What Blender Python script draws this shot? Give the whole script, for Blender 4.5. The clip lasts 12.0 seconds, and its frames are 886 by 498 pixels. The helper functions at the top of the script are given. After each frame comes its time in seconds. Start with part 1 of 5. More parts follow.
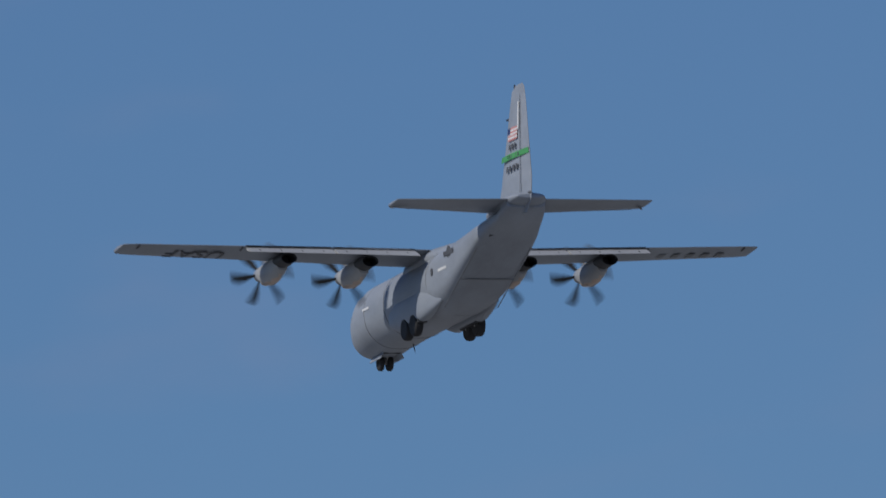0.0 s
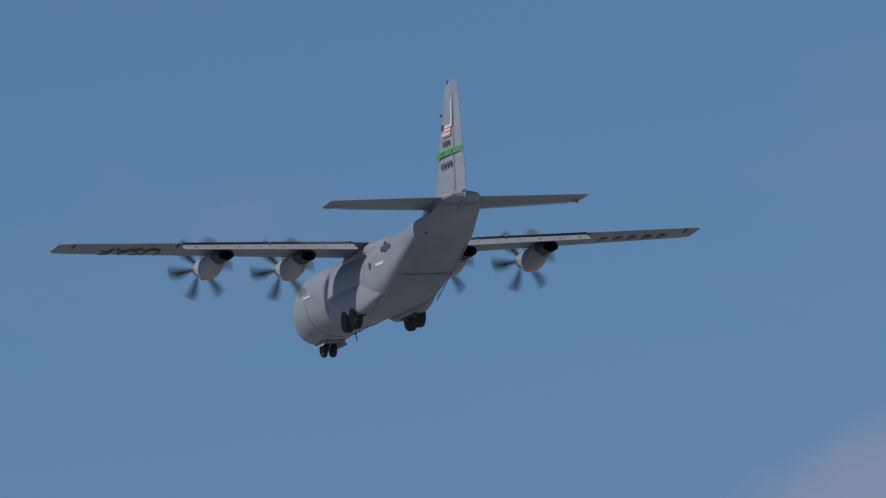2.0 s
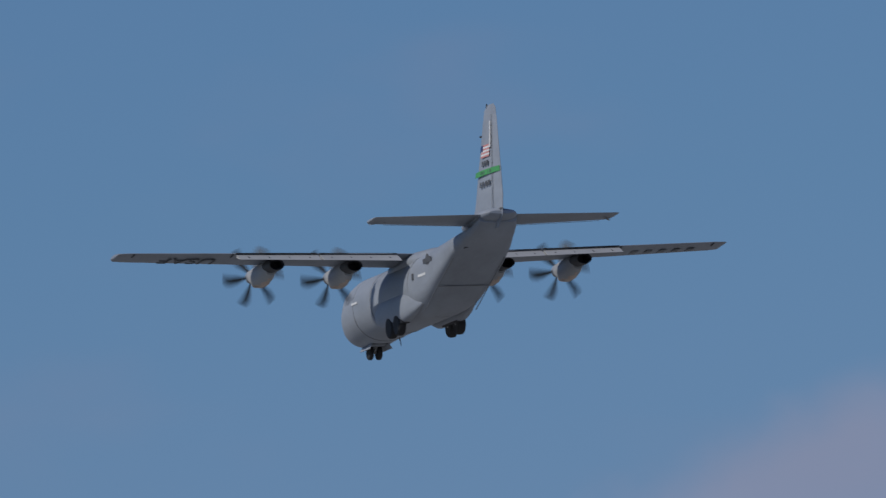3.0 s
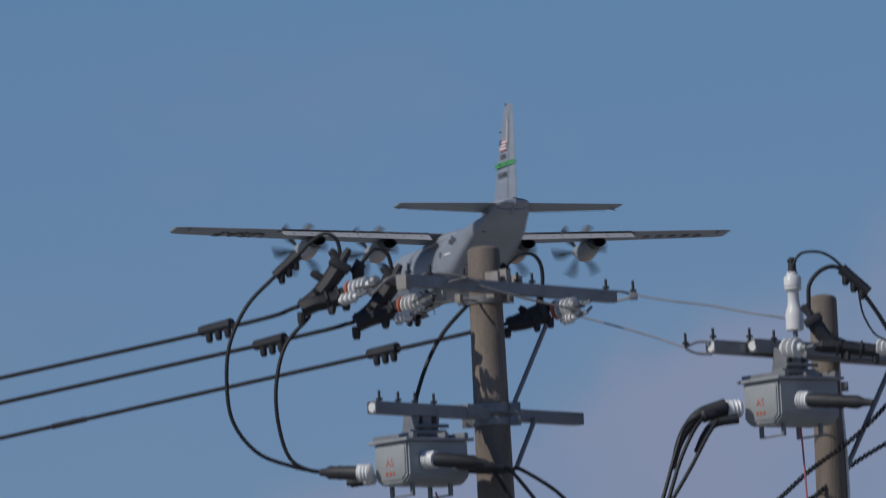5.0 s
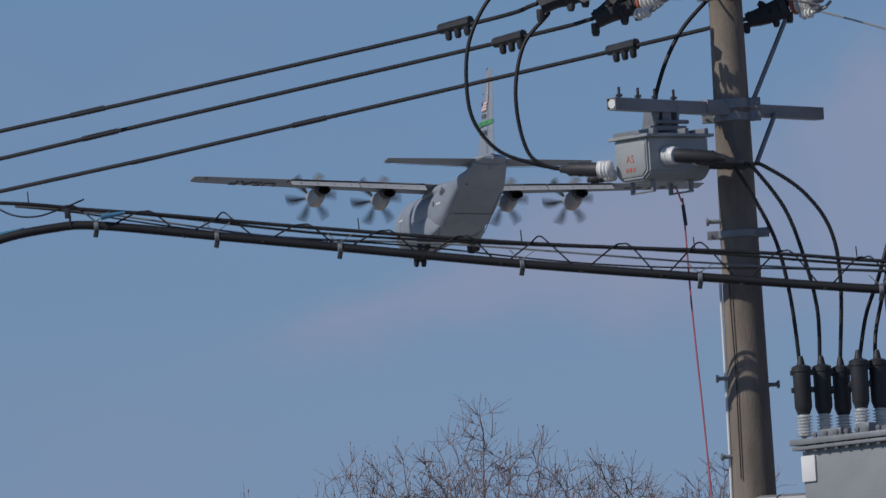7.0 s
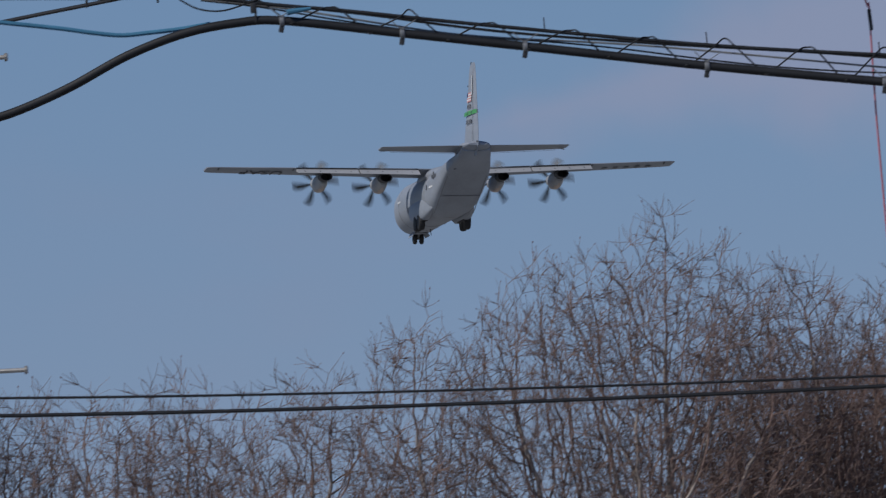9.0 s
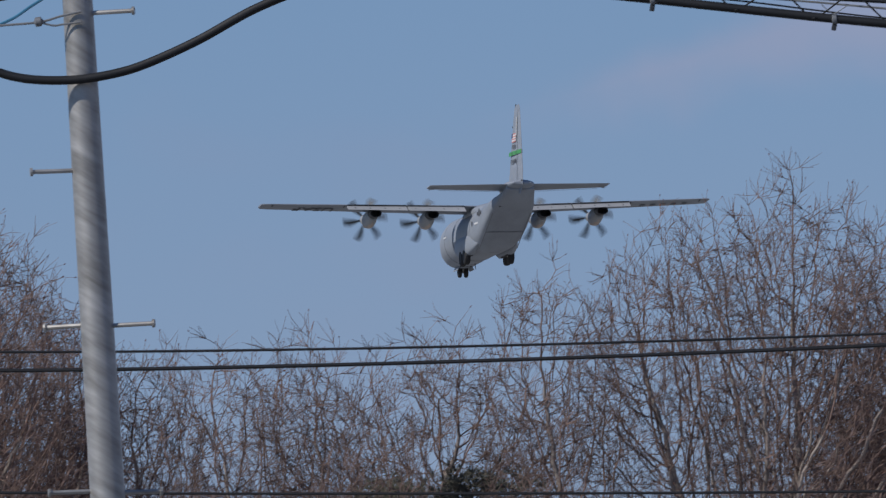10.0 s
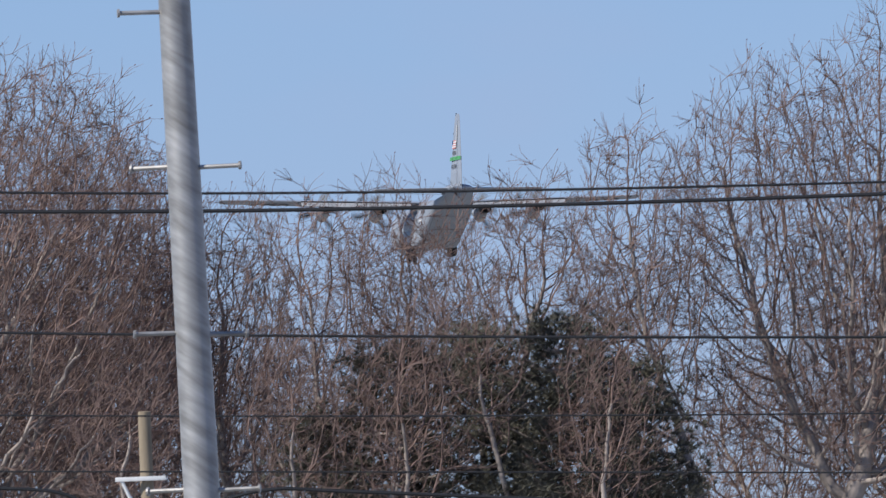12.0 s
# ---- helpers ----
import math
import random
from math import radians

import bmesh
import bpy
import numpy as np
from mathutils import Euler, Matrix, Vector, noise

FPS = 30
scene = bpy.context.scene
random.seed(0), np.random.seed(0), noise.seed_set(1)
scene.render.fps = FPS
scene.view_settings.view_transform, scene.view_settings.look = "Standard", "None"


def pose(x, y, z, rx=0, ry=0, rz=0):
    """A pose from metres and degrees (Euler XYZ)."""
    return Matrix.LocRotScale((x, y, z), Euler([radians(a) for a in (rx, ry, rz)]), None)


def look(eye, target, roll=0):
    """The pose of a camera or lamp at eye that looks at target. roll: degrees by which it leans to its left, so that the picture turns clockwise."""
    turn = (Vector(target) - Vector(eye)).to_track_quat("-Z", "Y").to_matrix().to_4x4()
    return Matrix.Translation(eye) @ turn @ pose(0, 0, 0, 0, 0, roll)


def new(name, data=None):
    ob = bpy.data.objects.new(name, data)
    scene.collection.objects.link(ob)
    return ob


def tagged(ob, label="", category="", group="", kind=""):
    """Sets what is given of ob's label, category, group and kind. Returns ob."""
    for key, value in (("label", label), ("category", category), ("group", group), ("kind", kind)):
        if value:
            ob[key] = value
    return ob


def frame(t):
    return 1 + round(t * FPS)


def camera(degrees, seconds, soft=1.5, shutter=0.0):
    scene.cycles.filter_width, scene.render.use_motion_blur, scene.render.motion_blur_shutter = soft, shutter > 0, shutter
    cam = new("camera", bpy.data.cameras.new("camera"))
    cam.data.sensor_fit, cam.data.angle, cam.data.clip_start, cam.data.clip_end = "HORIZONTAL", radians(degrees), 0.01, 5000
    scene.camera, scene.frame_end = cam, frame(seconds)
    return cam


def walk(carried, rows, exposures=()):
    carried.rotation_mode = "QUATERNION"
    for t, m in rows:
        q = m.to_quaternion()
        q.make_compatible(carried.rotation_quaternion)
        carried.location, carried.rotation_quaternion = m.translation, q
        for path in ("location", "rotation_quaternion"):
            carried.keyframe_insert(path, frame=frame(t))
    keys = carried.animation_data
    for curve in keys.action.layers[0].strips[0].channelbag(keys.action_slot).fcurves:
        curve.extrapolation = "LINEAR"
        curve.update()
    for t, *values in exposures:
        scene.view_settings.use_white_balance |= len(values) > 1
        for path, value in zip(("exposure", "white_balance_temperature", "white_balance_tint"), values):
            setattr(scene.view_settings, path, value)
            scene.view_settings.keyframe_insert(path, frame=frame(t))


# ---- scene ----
CAMERA_ROWS = [
    (0, pose(0, 0, 1.6, 97.8146, 3.9630, -2.8374)),
    (0.5, pose(0, 0, 1.6, 97.5547, 4.2628, -2.4185)),
    (1, pose(0, 0, 1.6, 97.3089, 4.6124, -2.1207)),
    (1.5, pose(0, 0, 1.6, 96.9984, 4.7644, -1.9588)),
    (2, pose(0, 0, 1.6, 96.6646, 5.2644, -1.6850)),
    (2.5, pose(0, 0, 1.6, 96.4177, 5.2173, -1.4124)),
    (2.7, pose(0, 0, 1.6, 96.3391, 5.0193, -1.3062)),
    (4.3, pose(0, 0, 1.6, 95.7472, 2.6378, -0.7914)),
    (4.5, pose(0, 0, 1.6, 95.6387, 2.7440, -0.6755)),
    (5, pose(0, 0, 1.6, 95.3637, 3.1035, -0.3860)),
    (5.5, pose(0, 0, 1.6, 95.0567, 2.8176, -0.1724)),
    (6, pose(0, 0, 1.6, 94.7685, 2.8756, 0.0618)),
    (6.5, pose(0, 0, 1.6, 94.6081, 3.3890, 0.2730)),
    (6.7, pose(0, 0, 1.6, 94.5764, 3.5528, 0.3421)),
    (8.3, pose(0, 0, 1.6, 94.1299, 2.7426, 0.6086)),
    (8.5, pose(0, 0, 1.6, 94.0667, 2.6219, 0.6573)),
    (9, pose(0, 0, 1.6, 93.9523, 2.5557, 0.8270)),
    (9.5, pose(0, 0, 1.6, 93.8864, 2.6300, 1.0411)),
    (10, pose(0, 0, 1.6, 93.8318, 2.5649, 1.2025)),
    (10.5, pose(0, 0, 1.6, 93.7404, 2.5441, 1.3145)),
    (11, pose(0, 0, 1.6, 93.6275, 2.3191, 1.3544)),
    (11.5, pose(0, 0, 1.6, 93.4976, 2.3684, 1.3811)),
    (12, pose(0, 0, 1.6, 93.3811, 2.2717, 1.4379)),
]
cam = camera(2.6, 12.0, soft=1.3, shutter=0.45)
walk(cam, CAMERA_ROWS, [(0, -0.32), (1.0, -0.35), (2.7, -0.41), (4.5, -0.44), (5.0, -0.42), (5.5, -0.36), (6.5, -0.30), (8.5, -0.33), (10.0, -0.12), (11.0, 0.15), (11.5, 0.31), (12.0, 0.5)])

# ---- world and sun ----
SUN_ELEVATION, SUN_AZIMUTH = radians(40), radians(-122)   # azimuth from +Y towards +X
world = bpy.data.worlds.new("sky")
scene.world = world
world.use_nodes = True
wn, wl = world.node_tree.nodes, world.node_tree.links
wn.clear()
w_out = wn.new("ShaderNodeOutputWorld")
w_bg = wn.new("ShaderNodeBackground")
w_bg.inputs["Strength"].default_value = 0.06
w_sky = wn.new("ShaderNodeTexSky")
w_sky.sky_type, w_sky.sun_disc = "NISHITA", False
w_sky.sun_elevation, w_sky.sun_rotation = SUN_ELEVATION, SUN_AZIMUTH
w_sky.altitude, w_sky.air_density, w_sky.dust_density, w_sky.ozone_density = 0, 1.0, 0.1, 3.0


def wmath(op, a, b=None, c=None):
    """A maths node of the sky; numbers or sockets as inputs."""
    nd = wn.new("ShaderNodeMath")
    nd.operation = op
    for k, v in enumerate((a, b, c)):
        if v is None:
            continue
        if isinstance(v, (int, float)):
            nd.inputs[k].default_value = v
        else:
            wl.new(v, nd.inputs[k])
    return nd.outputs[0]


# clear cold air: a bluer tone over the whole sky, then a thin lilac cloud bank
w_tone = wn.new("ShaderNodeMix")
w_tone.data_type, w_tone.blend_type = "RGBA", "MULTIPLY"
w_tone.inputs["Factor"].default_value = 1.0
wl.new(w_sky.outputs[0], w_tone.inputs["A"])
w_tc, w_sep = wn.new("ShaderNodeTexCoord"), wn.new("ShaderNodeSeparateXYZ")
wl.new(w_tc.outputs["Generated"], w_sep.inputs[0])
w_az = wmath("DIVIDE", w_sep.outputs[0], wmath("MAXIMUM", w_sep.outputs[1], 0.05))
w_el = wmath("DIVIDE", w_sep.outputs[2], wmath("MAXIMUM", w_sep.outputs[1], 0.05))
w_noise = wn.new("ShaderNodeTexNoise")
w_noise.inputs["Scale"].default_value, w_noise.inputs["Detail"].default_value, w_noise.inputs["Roughness"].default_value = 75.0, 4.0, 0.5
wl.new(w_tc.outputs["Generated"], w_noise.inputs["Vector"])
w_top = wmath("DIVIDE", wmath("SUBTRACT", wmath("MULTIPLY_ADD", w_az, 0.42, 0.0806), w_el), 0.0032)
w_low = wmath("DIVIDE", wmath("SUBTRACT", w_el, 0.0725), 0.0045)
w_bank = wmath("MAXIMUM", wmath("MINIMUM", wmath("MINIMUM", w_top, w_low), 1.3), -1.5)
w_fac = wmath("MULTIPLY_ADD", w_noise.outputs["Fac"], 1.9, wmath("MULTIPLY_ADD", w_bank, 0.5, -0.95))
w_grade = wn.new("ShaderNodeMapRange")
w_grade.inputs["From Min"].default_value, w_grade.inputs["From Max"].default_value = 0.055, 0.112
wl.new(w_el, w_grade.inputs["Value"])
w_hue = wn.new("ShaderNodeMix")
w_hue.data_type = "RGBA"
w_hue.inputs["A"].default_value, w_hue.inputs["B"].default_value = (0.80, 0.865, 1.30, 1), (0.66, 0.90, 1.26, 1)
wl.new(w_grade.outputs[0], w_hue.inputs["Factor"])
wl.new(w_hue.outputs["Result"], w_tone.inputs["B"])
w_ramp = wn.new("ShaderNodeMapRange")
w_ramp.interpolation_type = "SMOOTHSTEP"
w_ramp.inputs["From Min"].default_value, w_ramp.inputs["From Max"].default_value, w_ramp.inputs["To Max"].default_value = 0.0, 0.75, 0.74
wl.new(w_fac, w_ramp.inputs["Value"])
w_side = wn.new("ShaderNodeMapRange")
w_side.interpolation_type = "SMOOTHSTEP"
w_side.inputs["From Min"].default_value, w_side.inputs["From Max"].default_value = -0.025, -0.005
wl.new(w_az, w_side.inputs["Value"])
w_cloud = wn.new("ShaderNodeMix")
w_cloud.data_type = "RGBA"
w_cloud.inputs["B"].default_value = (5.3, 5.9, 8.5, 1)
wl.new(wmath("MULTIPLY", w_ramp.outputs[0], w_side.outputs[0]), w_cloud.inputs["Factor"])
wl.new(w_tone.outputs["Result"], w_cloud.inputs["A"])
# faint high veil
w_veil = wn.new("ShaderNodeTexNoise")
w_veil.inputs["Scale"].default_value, w_veil.inputs["Detail"].default_value = 48.0, 3.0
w_wide = wn.new("ShaderNodeMapping")
w_wide.inputs["Scale"].default_value, w_wide.inputs["Location"].default_value = (1, 1, 2.2), (0.35, 0.1, 0.2)
wl.new(w_tc.outputs["Generated"], w_wide.inputs["Vector"])
wl.new(w_wide.outputs[0], w_veil.inputs["Vector"])
w_thin = wn.new("ShaderNodeMapRange")
w_thin.interpolation_type = "SMOOTHSTEP"
w_thin.inputs["From Min"].default_value, w_thin.inputs["From Max"].default_value, w_thin.inputs["To Max"].default_value = 0.52, 0.80, 0.17
wl.new(w_veil.outputs["Fac"], w_thin.inputs["Value"])
w_haze = wn.new("ShaderNodeMix")
w_haze.data_type = "RGBA"
w_haze.inputs["B"].default_value = (5.0, 5.2, 7.4, 1)
wl.new(w_thin.outputs[0], w_haze.inputs["Factor"])
wl.new(w_cloud.outputs["Result"], w_haze.inputs["A"])
wl.new(w_haze.outputs["Result"], w_bg.inputs["Color"])
wl.new(w_bg.outputs[0], w_out.inputs["Surface"])

sun = new("sun", bpy.data.lights.new("sun", "SUN"))
sun.data.energy, sun.data.angle, sun.data.color = 3.2, radians(0.53), (1.0, 0.95, 0.88)
sun_dir = Vector((math.sin(SUN_AZIMUTH) * math.cos(SUN_ELEVATION), math.cos(SUN_AZIMUTH) * math.cos(SUN_ELEVATION), math.sin(SUN_ELEVATION)))
sun.matrix_world = look(sun_dir * 200 + Vector((0, 100, 0)), (0, 100, 0))


# ---- materials ----
def material(name, color, rough=0.6, metal=0.0, scale=3.0, vary=0.15, fine=40.0, bump=0.1, spec=0.5, stretch=(1, 1, 1), tint=None, slant=None):
    """A surface with two scales of colour variation, uneven gloss and a fine relief."""
    m = bpy.data.materials.new(name)
    m.use_nodes = True
    n, l = m.node_tree.nodes, m.node_tree.links
    b = n["Principled BSDF"]
    b.inputs["Roughness"].default_value, b.inputs["Metallic"].default_value = rough, metal
    b.inputs["Specular IOR Level"].default_value = spec
    tc, mp = n.new("ShaderNodeTexCoord"), n.new("ShaderNodeMapping")
    mp.inputs["Scale"].default_value = stretch
    if slant is not None:
        mp.vector_type = "TEXTURE"
        mp.inputs["Rotation"].default_value = (0, radians(slant), 0)
    l.new(tc.outputs["Object"], mp.inputs["Vector"])
    big, small = n.new("ShaderNodeTexNoise"), n.new("ShaderNodeTexNoise")
    big.inputs["Scale"].default_value, small.inputs["Scale"].default_value = scale, fine
    big.inputs["Detail"].default_value, small.inputs["Detail"].default_value = 5, 3
    for t in (big, small):
        l.new(mp.outputs[0], t.inputs["Vector"])
    mix = n.new("ShaderNodeMix")
    mix.data_type = "RGBA"
    dark = tint or tuple(c * (1 - 2 * vary) for c in color)
    mix.inputs["A"].default_value = (*dark, 1)
    mix.inputs["B"].default_value = (*[min(1, c * (1 + vary)) for c in color], 1)
    add = n.new("ShaderNodeMath")
    add.operation = "MULTIPLY_ADD"
    add.inputs[1].default_value = 0.35
    l.new(small.outputs["Fac"], add.inputs[0])
    mr = n.new("ShaderNodeMapRange")
    mr.inputs["From Min"].default_value, mr.inputs["From Max"].default_value = 0.3, 0.75
    mr.inputs["To Max"].default_value = 0.65
    l.new(big.outputs["Fac"], mr.inputs["Value"])
    l.new(mr.outputs[0], add.inputs[2])
    l.new(add.outputs[0], mix.inputs["Factor"])
    l.new(mix.outputs["Result"], b.inputs["Base Color"])
    rr = n.new("ShaderNodeMapRange")
    rr.inputs["To Min"].default_value, rr.inputs["To Max"].default_value = max(0.02, rough - 0.12), min(1, rough + 0.12)
    l.new(big.outputs["Fac"], rr.inputs["Value"])
    l.new(rr.outputs[0], b.inputs["Roughness"])
    if bump:
        bp = n.new("ShaderNodeBump")
        bp.inputs["Strength"].default_value, bp.inputs["Distance"].default_value = bump, 0.01
        l.new(small.outputs["Fac"], bp.inputs["Height"])
        l.new(bp.outputs[0], b.inputs["Normal"])
    return m


M_GREY = material("aircraft_grey_paint", (0.315, 0.348, 0.398), 0.5, scale=0.45, vary=0.15, fine=4.0, bump=0.0, stretch=(1, 0.45, 1))
M_GREY_LIGHT = material("aircraft_flap_paint", (0.40, 0.41, 0.42), 0.5, scale=0.5, vary=0.08, fine=4.0, bump=0.0)
# near-black for glass and small dark parts, also painted shade in bays and gaps
M_DARK = material("aircraft_dark_parts_and_shade", (0.035, 0.037, 0.042), 0.6, scale=1, vary=0.2, fine=6, bump=0.0)
M_SEAM = material("aircraft_seam_grey", (0.20, 0.21, 0.225), 0.6, scale=1, vary=0.15, fine=6, bump=0.0)
M_MARK = material("aircraft_marking_grey", (0.10, 0.105, 0.115), 0.6, scale=1, vary=0.15, fine=6, bump=0.0)
M_BLADE = material("propeller_blade_black", (0.045, 0.047, 0.05), 0.5, scale=2, vary=0.2, fine=9, bump=0.0)
M_RUBBER = material("tyre_rubber", (0.025, 0.025, 0.027), 0.75, scale=3, vary=0.25, fine=15, bump=0.1)
M_RIM = material("wheel_rim_white", (0.7, 0.7, 0.7), 0.4, scale=3, vary=0.1, fine=15, bump=0.0)
M_STRUT = material("gear_strut_metal", (0.5, 0.5, 0.5), 0.35, metal=0.6, scale=3, vary=0.15, fine=15, bump=0.0)
M_GREEN = material("fin_band_green", (0.08, 0.35, 0.11), 0.5, scale=1, vary=0.08, fine=6, bump=0.0)
M_RED = material("flag_red", (0.60, 0.26, 0.24), 0.5, scale=1, vary=0.08, fine=6, bump=0.0)
M_WHITE = material("marking_white", (0.75, 0.75, 0.74), 0.45, scale=1, vary=0.05, fine=6, bump=0.0)
M_NAVY = material("flag_blue", (0.04, 0.06, 0.16), 0.5, scale=1, vary=0.08, fine=6, bump=0.0)
M_METAL = material("nacelle_bare_metal", (0.62, 0.50, 0.42), 0.35, metal=0.5, scale=1.5, vary=0.2, fine=8, bump=0.0)

M_CONCRETE = material("pole_concrete", (0.25, 0.205, 0.168), 0.88, scale=4.5, vary=0.22, fine=70, bump=0.4, stretch=(2.2, 2.2, 0.5), tint=(0.105, 0.09, 0.075))
M_GALV = material("galvanised_steel", (0.27, 0.28, 0.295), 0.5, metal=0.25, scale=6, vary=0.18, fine=70, bump=0.1)
M_GALV_POLE = material("galvanised_pole_steel", (0.44, 0.435, 0.43), 0.45, metal=0.4, scale=3.0, vary=0.24, fine=9, bump=0.05, stretch=(1.1, 0.6, 0.16), tint=(0.20, 0.185, 0.165), slant=35)
M_TANK = material("transformer_paint", (0.285, 0.30, 0.31), 0.5, scale=4, vary=0.1, fine=60, bump=0.08)
M_BOX = material("switch_box_paint", (0.36, 0.38, 0.385), 0.5, scale=5, vary=0.1, fine=60, bump=0.08)
M_CABLE = material("black_cable_sheath", (0.015, 0.016, 0.019), 0.6, scale=5, vary=0.3, fine=60, bump=0.1)
M_COVER = material("black_polymer_cover", (0.035, 0.036, 0.04), 0.55, scale=8, vary=0.25, fine=70, bump=0.15)
M_PORCELAIN = material("white_porcelain", (0.80, 0.80, 0.78), 0.38, scale=8, vary=0.06, fine=60, bump=0.0)
M_PORCELAIN_RED = material("red_porcelain_band", (0.52, 0.16, 0.10), 0.3, scale=8, vary=0.1, fine=60, bump=0.0)
M_PINK = material("red_cord", (0.55, 0.16, 0.20), 0.8, scale=8, vary=0.15, fine=70, bump=0.1)
M_BLUE = material("blue_sleeve", (0.06, 0.22, 0.36), 0.55, scale=6, vary=0.15, fine=60, bump=0.1)
M_RUST = material("weathered_strap", (0.34, 0.315, 0.29), 0.7, scale=8, vary=0.2, fine=60, bump=0.1)
M_WOOD = material("weathered_post_wood", (0.36, 0.29, 0.20), 0.85, scale=3, vary=0.25, fine=40, bump=0.3, stretch=(1, 1, 0.15))
M_BARK = material("tree_bark", (0.40, 0.34, 0.30), 0.9, scale=1.6, vary=0.35, fine=18, bump=0.4)
M_TWIG = material("twig_bark", (0.275, 0.188, 0.160), 0.9, scale=1.6, vary=0.42, fine=10, bump=0.0)
M_NEEDLE = material("pine_needles", (0.125, 0.118, 0.088), 0.8, scale=0.7, vary=0.3, fine=6, bump=0.0)
M_BUD = material("reddish_buds", (0.16, 0.075, 0.06), 0.85, scale=0.8, vary=0.3, fine=8, bump=0.0)
# out-of-view ground, its tone kept pale to bounce sunlight onto undersides
M_GROUND = material("pale_bounce_ground", (0.31, 0.305, 0.29), 0.95, scale=0.05, vary=0.3, fine=1.5, bump=0.3)
M_ASPHALT = material("asphalt", (0.05, 0.05, 0.052), 0.9, scale=0.5, vary=0.2, fine=20, bump=0.2)


# ---- building helpers ----
def part(name, bm, mat, parent=None, label="", smooth=True):
    """Links a bmesh as one mesh object, under parent if there is one."""
    me = bpy.data.meshes.new(name)
    bmesh.ops.recalc_face_normals(bm, faces=bm.faces)
    if smooth:
        for fc in bm.faces:
            fc.smooth = True
    bm.to_mesh(me)
    bm.free()
    if smooth:
        me.set_sharp_from_angle(angle=radians(35))
    me.materials.append(mat)
    ob = new(name, me)
    ob.parent = parent
    if label:
        tagged(ob, label)
    return ob


def empty(name, m=None, **tags):
    ob = new(name)
    ob.empty_display_size = 0.2
    if m is not None:
        ob.matrix_basis = m
    return tagged(ob, **tags)


def loft(bm, rings, cap=True):
    """Skins closed rings of points, all of one length."""
    vs = [[bm.verts.new(p) for p in r] for r in rings]
    n = len(vs[0])
    for a, b in zip(vs, vs[1:]):
        for i in range(n):
            bm.faces.new((a[i], a[(i + 1) % n], b[(i + 1) % n], b[i]))
    if cap:
        bm.faces.new(vs[0][::-1])
        bm.faces.new(vs[-1])


def box(bm, sx, sy, sz, m=None, bevel=0.0):
    t = bmesh.new()
    bmesh.ops.create_cube(t, size=1, matrix=Matrix.Diagonal((sx, sy, sz, 1)))
    if bevel:
        bmesh.ops.bevel(t, geom=t.edges[:], offset=bevel, segments=2, affect="EDGES", profile=0.6)
    join(bm, t, m)


def join(bm, t, m=None):
    if m is not None:
        bmesh.ops.transform(t, matrix=m, verts=t.verts)
    me = bpy.data.meshes.new("scratch")
    t.to_mesh(me)
    t.free()
    bm.from_mesh(me)
    bpy.data.meshes.remove(me)


def turned(bm, profile, m=None, n=20):
    """A turned body about z from (radius, height) pairs."""
    t = bmesh.new()
    loft(t, [[(max(r, 1e-4) * math.cos(a), max(r, 1e-4) * math.sin(a), z) for a in [2 * math.pi * i / n for i in range(n)]] for r, z in profile])
    join(bm, t, m)


def aim(a, b):
    """A pose at a whose z axis points to b."""
    d = Vector(b) - Vector(a)
    return Matrix.Translation(a) @ d.to_track_quat("Z", "Y").to_matrix().to_4x4()


def rod(bm, a, b, r, n=8, r2=None):
    turned(bm, [(r, 0), (r if r2 is None else r2, (Vector(b) - Vector(a)).length)], aim(a, b), n)


def spline(points, step=6):
    """A smooth line through the points."""
    p = [Vector(q) for q in points]
    p = [2 * p[0] - p[1]] + p + [2 * p[-1] - p[-2]]
    out = []
    for i in range(1, len(p) - 2):
        a, b, c, d = p[i - 1:i + 3]
        for k in range(step):
            t = k / step
            out.append(0.5 * (2 * b + (c - a) * t + (2 * a - 5 * b + 4 * c - d) * t * t + (3 * b - a - 3 * c + d) * t ** 3))
    out.append(p[-2])
    return out


def tube(bm, points, r, n=8, step=6, ends=None):
    """A bent round bar along a smooth line; ends: its radius at the two ends."""
    path = spline(points, step) if step else [Vector(q) for q in points]
    rings, up = [], Vector((0.13, 1, 0.21)).normalized()
    for i, q in enumerate(path):
        d = (path[min(i + 1, len(path) - 1)] - path[max(i - 1, 0)]).normalized()
        s = d.cross(up).normalized()
        u = s.cross(d)
        rad = r if ends is None else ends[0] + (ends[1] - ends[0]) * i / (len(path) - 1)
        rings.append([q + (s * math.cos(a) + u * math.sin(a)) * rad for a in [2 * math.pi * k / n for k in range(n)]])
    loft(bm, rings)


def lettering(text, size, m, mat, parent, name="lettering", depth=0.004):
    cu = bpy.data.curves.new(name, "FONT")
    cu.body, cu.size, cu.align_x, cu.align_y, cu.extrude = text, size, "CENTER", "CENTER", depth
    tmp = new(name, cu)
    bpy.context.view_layer.update()
    me = bpy.data.meshes.new_from_object(tmp.evaluated_get(bpy.context.evaluated_depsgraph_get()))
    bpy.data.objects.remove(tmp)
    ob = new(name, me)
    me.materials.clear()
    me.materials.append(mat)
    ob.parent, ob.matrix_basis = parent, m
    return ob


